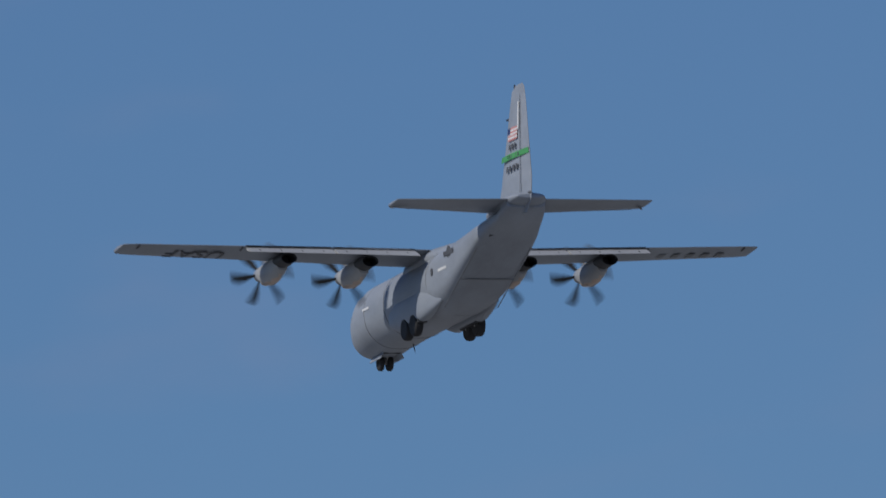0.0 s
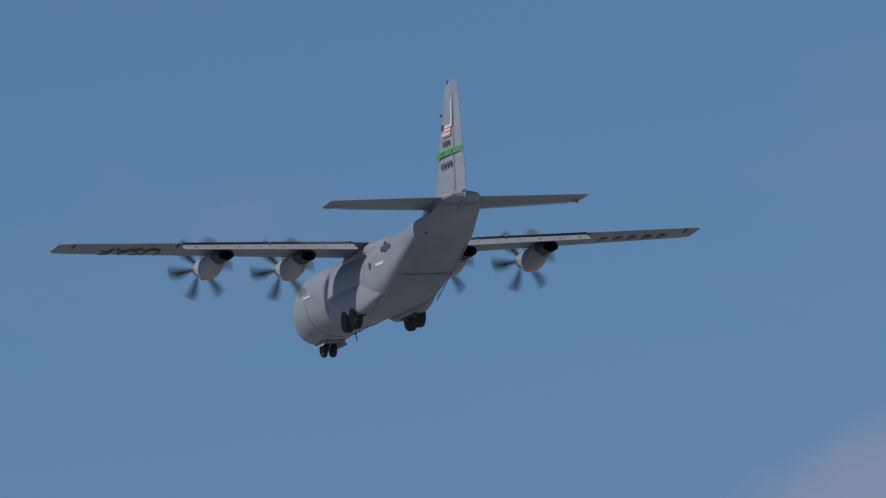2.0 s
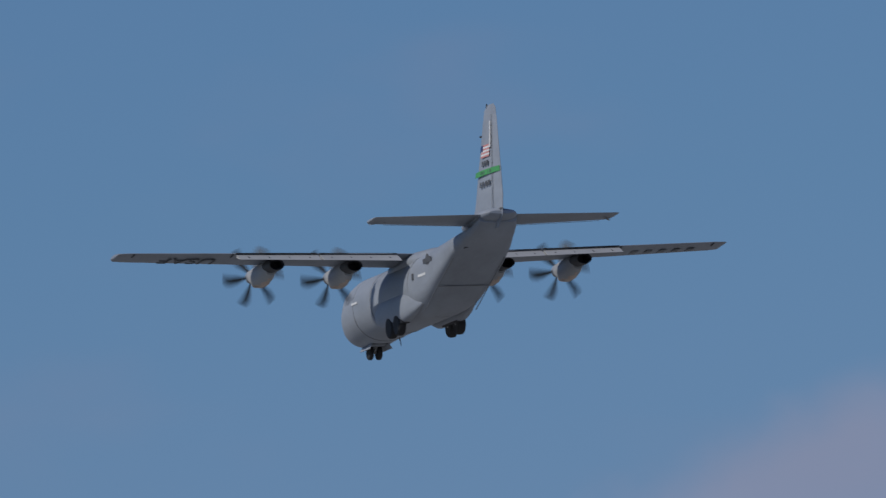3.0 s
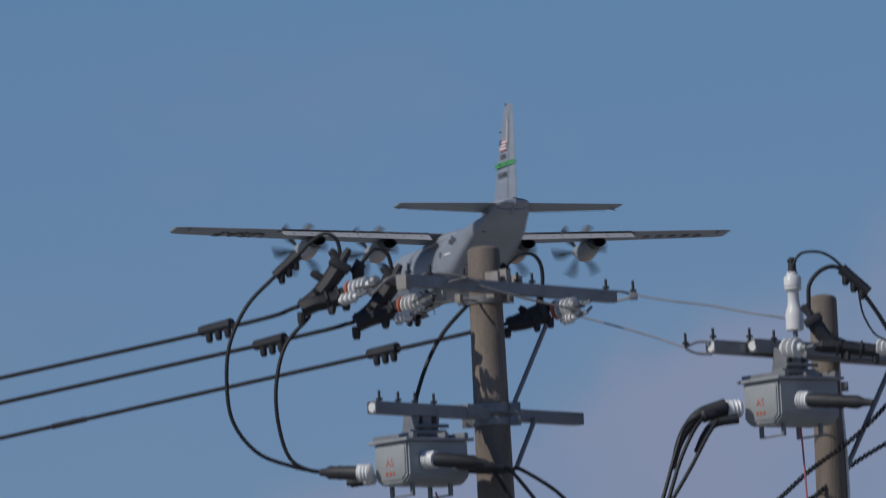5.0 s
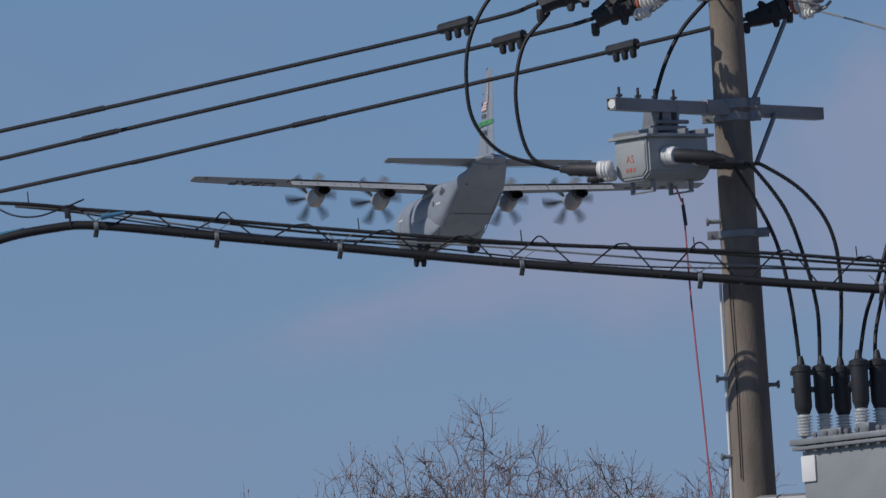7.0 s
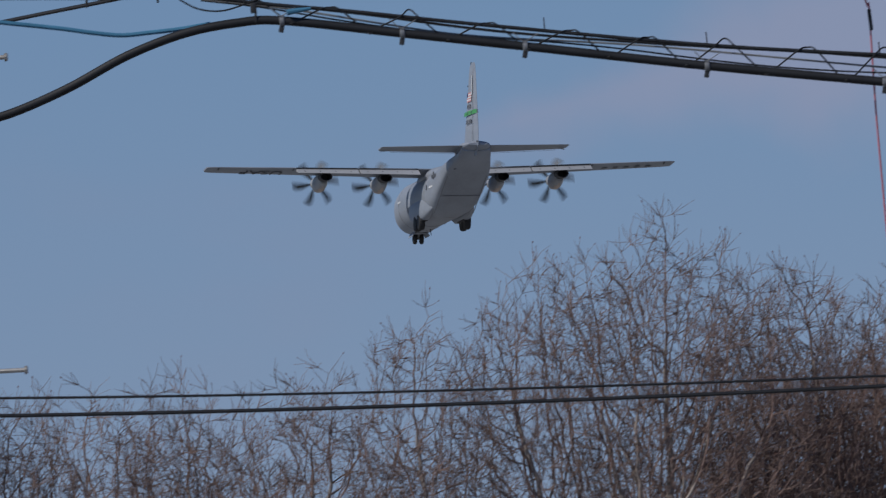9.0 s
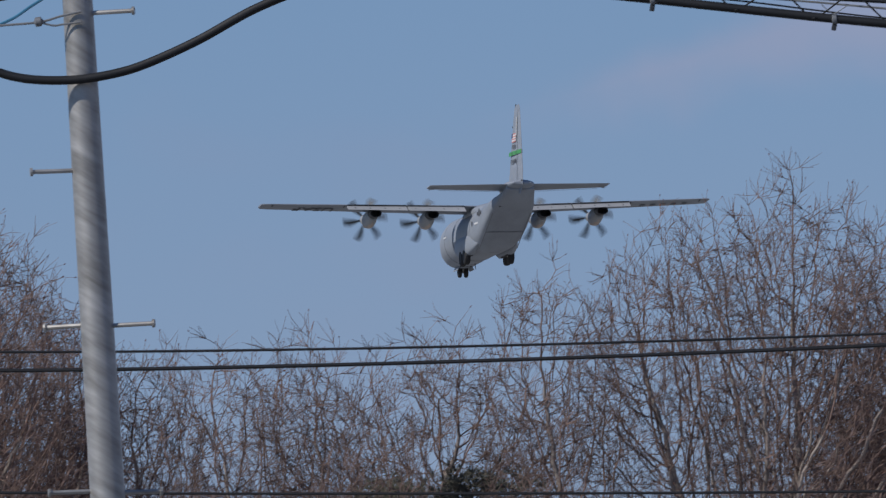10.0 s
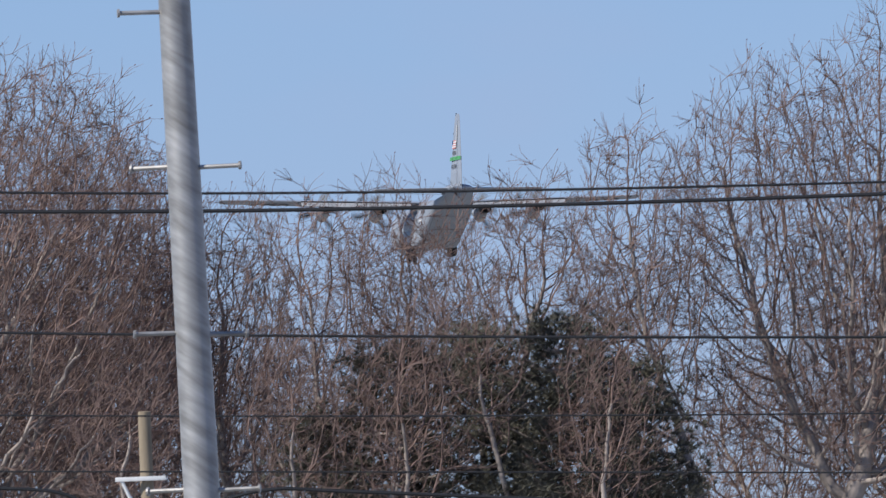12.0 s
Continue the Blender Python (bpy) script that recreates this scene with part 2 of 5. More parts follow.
# ---- ground ----
def ground_sheet():
    bm = bmesh.new()
    bmesh.ops.create_grid(bm, x_segments=60, y_segments=60, size=4500)
    tagged(part("ground", bm, M_GROUND), "unseen pale grey ground reaching the horizon, bouncing light upwards", "ground", kind="structure")
    bm = bmesh.new()
    box(bm, 400, 7, 0.06, pose(0, 106, 0.0))
    tagged(part("road", bm, M_ASPHALT), "grey asphalt road beside the utility poles", "road", kind="structure")


ground_sheet()


# ---- the aircraft: x to its right, y forward, z up ----
def oval(y, zc, hw, hh, low=2.2, n=36, top=2.1, x0=0.0):
    """A fuselage ring; low: squareness of its lower half."""
    ring = []
    for i in range(n):
        a = 2 * math.pi * i / n
        c, s = math.cos(a), math.sin(a)
        e = top if s > 0 else low
        ring.append((x0 + hw * math.copysign(abs(c) ** (2 / e), c), y, zc + hh * math.copysign(abs(s) ** (2 / e), s)))
    return ring


def airfoil(chord, thick, n=9):
    """Points (along the chord from its leading edge backwards, height)."""
    pts = []
    for i in range(n + 1):
        x = 0.5 * (1 - math.cos(math.pi * i / n))
        pts.append((x, 5 * thick * (0.2969 * math.sqrt(x) - 0.126 * x - 0.3516 * x * x + 0.2843 * x ** 3 - 0.1015 * x ** 4) + 0.002))
    up = [(x * chord, h * chord * 1.15) for x, h in pts]
    lo = [(x * chord, -h * chord * 0.85) for x, h in pts[::-1]]
    return up + lo


def surface(bm, stations, upright=False):
    """A wing from stations (span, leading edge y, z, chord, thickness share)."""
    rings = []
    for s, y, z, c, t in stations:
        rings.append([(h, y - x, s) if upright else (s, y - x, z + h) for x, h in airfoil(c, t)])
    loft(bm, rings)


def wing_at(s):
    """Leading edge, height, chord of the wing at the span s."""
    k = max(0.0, (abs(s) - 3.0) / 17.2)
    return 2.35 - 0.42 * k, 1.98 + 0.66 * abs(s) / 20.2, 4.75 - 1.9 * k


def wheel(parent, at, r, w):
    bm = bmesh.new()
    turned(bm, [(r * 0.55, -w / 2), (r * 0.86, -w / 2), (r * 0.97, -w * 0.36), (r, -w * 0.15), (r, w * 0.15), (r * 0.97, w * 0.36), (r * 0.86, w / 2), (r * 0.55, w / 2)], n=28)
    tyre = part("tyre", bm, M_RUBBER, parent)
    tyre.matrix_basis = pose(*at, 0, 90, 0)
    bm = bmesh.new()
    turned(bm, [(r * 0.2, -w * 0.42), (r * 0.54, -w * 0.42), (r * 0.54, w * 0.42), (r * 0.2, w * 0.42)], n=20)
    part("rim", bm, M_RIM, tyre)


def propeller(parent, at):
    bm = bmesh.new()
    turned(bm, [(0.42, -0.25), (0.45, 0.0), (0.42, 0.3), (0.3, 0.6), (0.12, 0.8), (0.0, 0.86)], n=24)
    hub = part("propeller", bm, M_GREY, parent, "six-bladed propeller with a grey spinner")
    for k in range(6):
        bm = bmesh.new()
        rings = []
        for r, c, sweep, twist in ((0.38, 0.20, 0, 62), (0.7, 0.36, 0.02, 52), (1.1, 0.54, 0.03, 42), (1.5, 0.58, 0.0, 34), (1.8, 0.50, -0.08, 29), (1.98, 0.36, -0.16, 26), (2.06, 0.14, -0.22, 25)):
            tw = radians(twist)
            ring = []
            for u, h in ((-0.5, 0), (-0.2, 0.035), (0.2, 0.03), (0.5, 0), (0.2, -0.02), (-0.2, -0.025)):
                x, z = u * c + sweep, h * (0.6 if r > 1 else 1.3)
                ring.append((x * math.cos(tw) - z * math.sin(tw), r, x * math.sin(tw) + z * math.cos(tw)))
            rings.append(ring)
        loft(bm, rings)
        bl = part("blade", bm, M_BLADE, hub)
        bl.matrix_basis = pose(0, 0, 0, 0, 0, 60 * k)
    hub.matrix_basis = pose(*at) @ pose(0, 0, 0, -90, 0, 0)
    return hub


def plate(bm, quad, n=(0, 0, 1), thick=0.012):
    """A thin plate with the four given corners."""
    off = Vector(n).normalized() * thick
    loft(bm, [[Vector(q) for q in quad], [Vector(q) + off for q in quad]])


def aircraft():
    plane = empty("transport_aircraft", label="grey four-engined turboprop military transport flying with its gear down", category="aircraft")
    # fuselage
    bm = bmesh.new()
    st = [(15.75, -0.95, 0.12, 0.12, 2.0), (15.5, -0.93, 0.55, 0.5, 2.0), (14.9, -0.85, 1.0, 0.95, 2.0), (14.0, -0.65, 1.45, 1.45, 2.0), (13.0, -0.4, 1.8, 1.85, 2.1),
          (11.8, -0.22, 2.05, 2.1, 2.2), (10.2, -0.08, 2.15, 2.13, 2.2), (6, -0.06, 2.15, 2.1, 2.2), (2, -0.05, 2.15, 2.1, 2.3), (-3, -0.05, 2.15, 2.1, 2.4), (-4.6, 0.02, 2.15, 2.06, 2.7),
          (-6.5, 0.25, 2.15, 1.88, 3.4), (-9, 0.75, 2.1, 1.45, 4.5), (-11.5, 1.22, 2.02, 1.05, 5.0), (-13.5, 1.62, 1.88, 0.7, 5.0), (-15.0, 1.92, 1.62, 0.5, 5.0), (-15.9, 2.06, 1.47, 0.40, 5.0), (-16.7, 2.40, 1.36, 0.40, 5.0), (-17.3, 2.66, 1.22, 0.32, 4.5)]
    loft(bm, [oval(y, z, w, h, lo) for y, z, w, h, lo in st])
    part("fuselage", bm, M_GREY, plane)
    # cargo ramp and door: darker seams on the flat tail underside
    bm = bmesh.new()
    for xa, xb in ((-1.72, -1.66), (1.66, 1.72)):
        plate(bm, [(xa, -5.6, -1.905), (xb, -5.6, -1.905), (xb, -12.6, 0.655), (xa, -12.6, 0.655)], (0, -0.3, -1), 0.02)
    plate(bm, [(-1.7, -8.95, -0.735), (1.7, -8.95, -0.735), (1.7, -9.03, -0.70), (-1.7, -9.03, -0.70)], (0, -0.3, -1), 0.03)
    part("ramp_seam", bm, M_SEAM, plane)
    bm = bmesh.new()
    box(bm, 0.34, 0.3, 0.1, pose(-1.2, -14.0, 1.16, -14, 0, 0), 0.03)
    part("vent", bm, M_DARK, plane)
    # flight deck glazing
    bm = bmesh.new()
    for s in (-1, 1):
        for a0, a1 in ((4, 24), (27, 47), (50, 70)):
            q = []
            for a, y, k in ((a0, 13.55, 1.0), (a1, 13.5, 1.0), (a1, 12.9, 1.0), (a0, 12.95, 1.0)):
                t = radians(90 - a) if s > 0 else radians(90 + a)
                hw, hh, zc = (1.63, 1.66, -0.52) if y > 13.2 else (1.84, 1.9, -0.38)
                q.append((hw * math.cos(t) * 1.0, y, zc + hh * math.sin(t)))
            plate(bm, q, (s * 0.4, 0.7, 0.5), 0.03)
    part("windscreen", bm, M_DARK, plane)
    # gear sponsons
    for s in (-1, 1):
        bm = bmesh.new()
        rings = []
        for y, w, h in ((5.2, 0.05, 0.1), (4.2, 0.4, 0.6), (2.8, 0.55, 0.95), (-2.2, 0.55, 0.95), (-3.6, 0.42, 0.7), (-5.4, 0.1, 0.25)):
            rings.append([(s * (1.72 + w * math.copysign(abs(math.cos(a)) ** 0.6, math.cos(a)) * (1 if math.cos(a) > 0 else 0.6)), y, -1.22 + h * math.copysign(abs(math.sin(a)) ** 0.8, math.sin(a))) for a in [2 * math.pi * i / 18 for i in range(18)]])
        loft(bm, rings)
        part("gear_sponson", bm, M_GREY, plane)
        # solid dark block: the shade inside the open wheel bay put into colour
        bm = bmesh.new()
        box(bm, 0.6, 3.3, 0.4, pose(s * 1.84, 0.0, -2.02), 0.03)
        part("gear_bay", bm, M_DARK, plane)
        for y in (1.0, -0.75):
            bm = bmesh.new()
            rod(bm, (s * 1.95, y, -1.7), (s * 1.95, y, -2.24), 0.12, 12)
            box(bm, 0.5, 0.16, 0.16, pose(s * 1.95, y, -2.24), 0.03)
            part("gear_leg", bm, M_STRUT, plane)
            wheel(plane, (s * 1.98, y, -2.24), 0.71, 0.52)
    # nose gear
    bm = bmesh.new()
    rod(bm, (0, 12.1, -2.0), (0, 12.05, -2.7), 0.09, 12)
    rod(bm, (0, 11.2, -2.1), (0, 12.0, -2.7), 0.05, 8)
    rod(bm, (-0.3, 12.05, -2.62), (0.3, 12.05, -2.62), 0.06, 8)
    part("nose_gear_leg", bm, M_STRUT, plane)
    for s in (-1, 1):
        wheel(plane, (s * 0.29, 12.05, -2.62), 0.49, 0.3)
        bm = bmesh.new()
        box(bm, 0.04, 2.2, 0.55, pose(s * 0.62, 11.6, -2.3, 0, s * -30, 0), 0.012)
        part("nose_gear_door", bm, M_GREY, plane)
    # closed dark slab whose colour stands for shade in the nose bay
    bm = bmesh.new()
    box(bm, 1.0, 2.3, 0.1, pose(0, 11.6, -2.14, 3, 0, 0), 0.03)
    part("nose_gear_bay", bm, M_DARK, plane)
    bm = bmesh.new()
    rod(bm, (0.1, 6.5, -2.3), (0.1, 6.2, -2.85), 0.05, 8, 0.02)
    part("blade_antenna", bm, M_MARK, plane)
    # wing
    bm = bmesh.new()
    sp = [-20.2, -20.05, -19.4, -12, -3, 0, 3, 12, 19.4, 20.05, 20.2]
    surface(bm, [(s, wing_at(s)[0] - (0.5 if abs(s) > 20.1 else 0.12 if abs(s) > 20 else 0), wing_at(s)[1], wing_at(s)[2] * (0.72 if abs(s) > 20.1 else 0.92 if abs(s) > 20 else 1), 0.14 if abs(s) < 20.1 else 0.06) for s in sp])
    part("wing", bm, M_GREY, plane)
    bm = bmesh.new()
    loft(bm, [oval(y, 1.5, w, h, 2.0, 20) for y, w, h in ((4.6, 0.3, 0.3), (3.6, 1.1, 0.62), (2.2, 1.7, 0.8), (-2.0, 1.75, 0.8), (-4.0, 1.2, 0.68), (-5.6, 0.4, 0.45))])
    part("wing_fairing", bm, M_GREY, plane)
    # flaps, lowered, with a dark strip painted for the shade of the hinge gap
    for s in (-1, 1):
        for a, b in ((2.35, 7.35), (7.5, 12.7)):
            bm = bmesh.new()
            rings = []
            for sp_ in (a, b):
                le, z, c = wing_at(sp_)
                y0, z0, cf = le - c + 0.45, z - 0.10, 1.5 - 0.03 * (sp_ - 2)
                ring = []
                for x, h in airfoil(cf, 0.16, 6):
                    d = radians(20)
                    ring.append((s * sp_, y0 - x * math.cos(d) - h * math.sin(d) * 0 - 0.15, z0 - x * math.sin(d) + h * math.cos(d)))
                rings.append(ring)
            loft(bm, rings)
            part("flap", bm, M_GREY_LIGHT, plane)
            # solid dark strip standing in for the shadow between wing and flap
            bm = bmesh.new()
            q = [(s * sp_, wing_at(sp_)[0] - wing_at(sp_)[2] + 0.12, wing_at(sp_)[1]) for sp_ in (a, b)]
            loft(bm, [[(x, y + dy, z + dz) for dy, dz in ((0.12, -0.04), (-0.14, -0.01), (-0.14, 0.045), (0.12, 0.06))] for x, y, z in q])
            part("flap_slot", bm, M_DARK, plane)
            for k in range(4):
                bm = bmesh.new()
                sp_ = a + (b - a) * (k + 0.5) / 4
                le, z, c = wing_at(sp_)
                box(bm, 0.07, 0.8, 0.10, pose(s * sp_, le - c - 0.25, z - 0.26, 20, 0, 0), 0.02)
                part("flap_track", bm, M_MARK, plane)
        # aileron seam
        for sp_ in (12.85, 19.2):
            bm = bmesh.new()
            le, z, c = wing_at(sp_)
            plate(bm, [(s * sp_, le - c + 0.8, z - 0.12), (s * (sp_ + 0.08), le - c + 0.8, z - 0.12), (s * (sp_ + 0.08), le - c + 0.05, z - 0.045), (s * sp_, le - c + 0.05, z - 0.045)], (0, 0, -1), 0.03)
            part("aileron_seam", bm, M_DARK, plane)
    # letters under the port wing and the number bars under the starboard wing
    le, z, c = wing_at(15.4)
    lettering("USAF", 1.7, pose(-15.4, le - c * 0.48, z - 0.215, 180, -1.85, 180) @ Matrix.Diagonal((0.95, 1.55, 1, 1)), M_MARK, plane, "wing_lettering", 0.02)
    bm = bmesh.new()
    for k in range(5):
        sp_ = 14.2 + 0.95 * k
        le, z, c = wing_at(sp_)
        box(bm, 0.42, 1.0, 0.03, pose(sp_, le - c * 0.5, z - 0.205, 0, -1.85, 0))
    part("wing_number_bar", bm, M_SEAM, plane)
    # nacelles and propellers
    for x in (-10.2, -5.05, 5.05, 10.2):
        le, z, c = wing_at(x)
        bm = bmesh.new()
        loft(bm, [oval(y, z + dz, w, h, 2.3, 24, x0=x) for y, dz, w, h in ((3.7, -0.62, 0.40, 0.40), (3.35, -0.70, 0.46, 0.52), (2.5, -0.84, 0.50, 0.70), (1.2, -0.88, 0.50, 0.74), (0.2, -0.82, 0.46, 0.64), (-0.5, -0.72, 0.36, 0.48))])
        nac = part("engine_nacelle", bm, M_GREY_LIGHT, plane)
        bm = bmesh.new()
        loft(bm, [oval(y, z + dz, w, h, 2.0, 20, x0=x) for y, dz, w, h in ((0.3, -0.60, 0.40, 0.40), (-1.0, -0.66, 0.50, 0.42), (-2.0, -0.74, 0.50, 0.34), (-1.9, -0.74, 0.42, 0.27), (-0.8, -0.66, 0.34, 0.25))])
        part("exhaust_pipe", bm, M_DARK, nac)
        bm = bmesh.new()
        loft(bm, [oval(y, z + dz, w, h, 2.2, 20, x0=x) for y, dz, w, h in ((3.4, -1.12, 0.24, 0.13), (3.0, -1.22, 0.34, 0.25), (2.0, -1.34, 0.36, 0.3), (0.8, -1.36, 0.3, 0.27), (-0.1, -1.24, 0.14, 0.13))])
        part("oil_cooler_scoop", bm, M_METAL, nac)
        PROPS.append(propeller(plane, (x, 3.8, z - 0.62)))
    # tailplane
    bm = bmesh.new()
    surface(bm, [(s, -13.2 - 1.75 * abs(s) / 8.03 - (0.4 if abs(s) > 8 else 0), 2.76, (4.35 - 1.95 * abs(s) / 8.03) * (0.78 if abs(s) > 8 else 1), 0.11 if abs(s) < 8 else 0.05) for s in (-8.03, -7.85, -4, 0, 4, 7.85, 8.03)])
    part("tailplane", bm, M_GREY, plane)
    bm = bmesh.new()
    loft(bm, [oval(y, z, w, h, 2.4, 24) for y, z, w, h in ((-11.0, 2.35, 0.4, 0.2), (-12.5, 2.55, 1.0, 0.36), (-14.5, 2.72, 1.35, 0.42), (-16.4, 2.80, 1.35, 0.42), (-17.5, 2.82, 1.2, 0.38), (-18.1, 2.86, 0.95, 0.24), (-18.3, 2.88, 0.8, 0.10))])
    part("tail_fairing", bm, M_GREY, plane)
    bm = bmesh.new()
    for s in (-1, 1):
        plate(bm, [(s * 0.8, -15.75, 2.30), (s * 0.8, -15.68, 2.30), (s * 7.1, -15.75, 2.50), (s * 7.1, -15.82, 2.50)], (0, 0, -1), 0.015)
        plate(bm, [(s * 7.15, -16.5, 2.55), (s * 7.25, -16.5, 2.55), (s * 7.95, -15.5, 2.58), (s * 7.85, -15.4, 2.58)], (0, 0, -1), 0.02)
    part("elevator_seam", bm, M_SEAM, plane)
    # fin
    bm = bmesh.new()
    surface(bm, [(2.0, -9.9, 0, 7.5, 0.085), (2.75, -12.0, 0, 6.4, 0.10), (4.0, -13.0, 0, 5.7, 0.115), (8.8, -15.45, 0, 2.95, 0.11), (9.6, -15.9, 0, 2.35, 0.10), (9.86, -16.6, 0, 1.3, 0.06)], upright=True)
    fin = part("fin", bm, M_GREY, plane)

    def on_fin(yz, mat, name, s, label=""):
        bm = bmesh.new()
        q = []
        for u, zz in yz:
            le = -13.0 - 2.45 * (zz - 4.0) / 4.8
            ch = 5.7 - 2.75 * (zz - 4.0) / 4.8
            th = max(h for x, h in airfoil(ch, 0.115)) if u < 0.45 else [h for x, h in airfoil(ch, 0.115, 20)][min(20, int(20 * math.acos(1 - 2 * u) / math.pi + 0.5))]
            q.append((s * (th + 0.012), le - u * ch, zz))
        loft(bm, [q, [(p[0] + s * 0.012, p[1], p[2]) for p in q]])
        return part(name, bm, mat, fin, label)

    for s in (-1, 1):
        for k in range(8):
            a, b = 0.06 + k * 0.115, 0.06 + (k + 1) * 0.115
            on_fin([(a, 5.5), (b, 5.5), (b, 5.84), (a, 5.84)], M_GREEN, "green_band", s)
        for k in range(6):
            on_fin([(0.3 + k * 0.07, 5.57), (0.34 + k * 0.07, 5.57), (0.34 + k * 0.07, 5.76), (0.3 + k * 0.07, 5.76)], M_MARK, "band_letter_bar", s)
        for k in range(4):
            on_fin([(0.3 + k * 0.1, 4.78), (0.36 + k * 0.1, 4.78), (0.36 + k * 0.1, 5.12), (0.3 + k * 0.1, 5.12)], M_MARK, "number_bar", s)
        for k in range(3):
            on_fin([(0.32 + k * 0.1, 6.08), (0.38 + k * 0.1, 6.08), (0.38 + k * 0.1, 6.4), (0.32 + k * 0.1, 6.4)], M_MARK, "letter_bar", s)
        for k in range(7):
            z0 = 6.62 + k * 0.11
            on_fin([(0.26, z0), (0.62, z0), (0.62, z0 + 0.11), (0.26, z0 + 0.11)], M_RED if k % 2 == 0 else M_WHITE, "flag_stripe", s)
        on_fin([(0.2, 7.0), (0.33, 7.0), (0.33, 7.39), (0.2, 7.39)], M_NAVY, "flag_canton", s)
        on_fin([(0.715, 2.9), (0.73, 2.9), (0.73, 9.2), (0.715, 9.2)], M_SEAM, "rudder_seam", s)
        on_fin([(0.62, 7.15), (0.69, 7.15), (0.69, 8.8), (0.62, 8.8)], M_WHITE, "white_strip", s)
    bm = bmesh.new()
    rod(bm, (0, -15.2, 8.05), (0, -14.55, 8.1), 0.09, 8, 0.06)
    part("fin_antenna", bm, M_DARK, fin)
    bm = bmesh.new()
    rod(bm, (0, -16.4, 9.7), (0, -16.4, 9.98), 0.08, 8, 0.04)
    part("beacon", bm, M_DARK, fin)
    for y_, z_, w_, h_ in ((9.0, -0.08, 2.152, 2.115), (5.0, -0.06, 2.152, 2.102), (-3.6, -0.02, 2.152, 2.085)):
        bm = bmesh.new()
        ring = [Vector(p) for p in oval(y_, z_, w_ + 0.006, h_ + 0.006, 2.25)]
        tube(bm, ring + [ring[0]], 0.016, 5, 0)
        part("panel_seam", bm, M_SEAM, plane)
    bm = bmesh.new()
    turned(bm, [(0.0, -0.25), (0.1, -0.15), (0.12, 0.05), (0.08, 0.3), (0, 0.4)], pose(0, -18.1, 3.1, 90, 0, 0), 16)
    part("tail_light", bm, M_MARK, plane)
    # side markings on the rear fuselage
    for s in (-1, 1):
        bm = bmesh.new()
        box(bm, 0.03, 1.5, 0.16, pose(s * 2.145, -6.9, 0.25, 0, 0, s * -1.5))
        part("white_stripe", bm, M_WHITE, plane)
        bm = bmesh.new()
        turned(bm, [(0.42, 0), (0.42, 0.02)], pose(s * 2.10, -8.2, 1.05, 0, 90, 0), 20)
        box(bm, 0.02, 1.9, 0.3, pose(s * 2.11, -8.2, 1.05))
        part("roundel", bm, M_MARK, plane)
        bm = bmesh.new()
        box(bm, 0.03, 0.34, 0.42, pose(s * 2.17, -4.9, 0.35), 0.01)
        part("door_window", bm, M_MARK, plane)
        bm = bmesh.new()
        box(bm, 0.03, 1.3, 0.14, pose(s * 2.165, 8.6, 0.2))
        part("white_stripe", bm, M_WHITE, plane)
    # the body line droops against the wing chord: slope the body parts, lower the tailplane
    fixed = ("wing", "flap", "flap_track", "flap_slot", "aileron_seam", "wing_lettering", "wing_number_bar", "engine_nacelle", "propeller", "wing_fairing")
    for ob in plane.children:
        kind = ob.name.split(".")[0]
        if kind in fixed:
            continue
        if kind in ("tailplane", "elevator_seam"):
            ob.location.z -= SLOPE * 16.2
        elif kind == "tyre":
            ob.location.z += SLOPE * ob.location.y
        else:
            for o in (ob, *ob.children):
                for v in o.data.vertices:
                    v.co.z += SLOPE * v.co.y
    return plane


PROPS = []
SLOPE = 0.0385
PLANE = aircraft()


# ---- the roadside poles and their gear ----
POLE_Y = 112.0


def Q(x, z, dy=0.0):
    """A place dy metres behind the pole row, in line with (x, z) on the row as the camera stands."""
    k = (POLE_Y + dy) / POLE_Y
    return Vector((x * k, POLE_Y + dy, 1.6 + (z - 1.6) * k))


def chain(pts, dy0=0.0, dy1=None):
    dy1 = dy0 if dy1 is None else dy1
    n = max(1, len(pts) - 1)
    return [Q(x, z, dy0 + (dy1 - dy0) * i / n) for i, (x, z) in enumerate(pts)]


def cable(name, pts, r, mat, label, category="cable", dy0=0.0, dy1=None, step=8, n=8, group=""):
    bm = bmesh.new()
    tube(bm, chain(pts, dy0, dy1), r, n, step)
    return tagged(part(name, bm, mat), label, category, group)


def shaft(base, top, r0, r1, mat, parent, name="shaft", dome=0.03):
    bm = bmesh.new()
    L = (Vector(top) - Vector(base)).length
    prof = [(r0 + (r1 - r0) * k / 12, L * k / 12) for k in range(13)]
    prof += [(r1 * 0.93, L + dome * 0.45), (r1 * 0.72, L + dome * 0.8), (r1 * 0.35, L + dome)]
    turned(bm, prof, aim(base, top), 36)
    return part(name, bm, mat, parent)


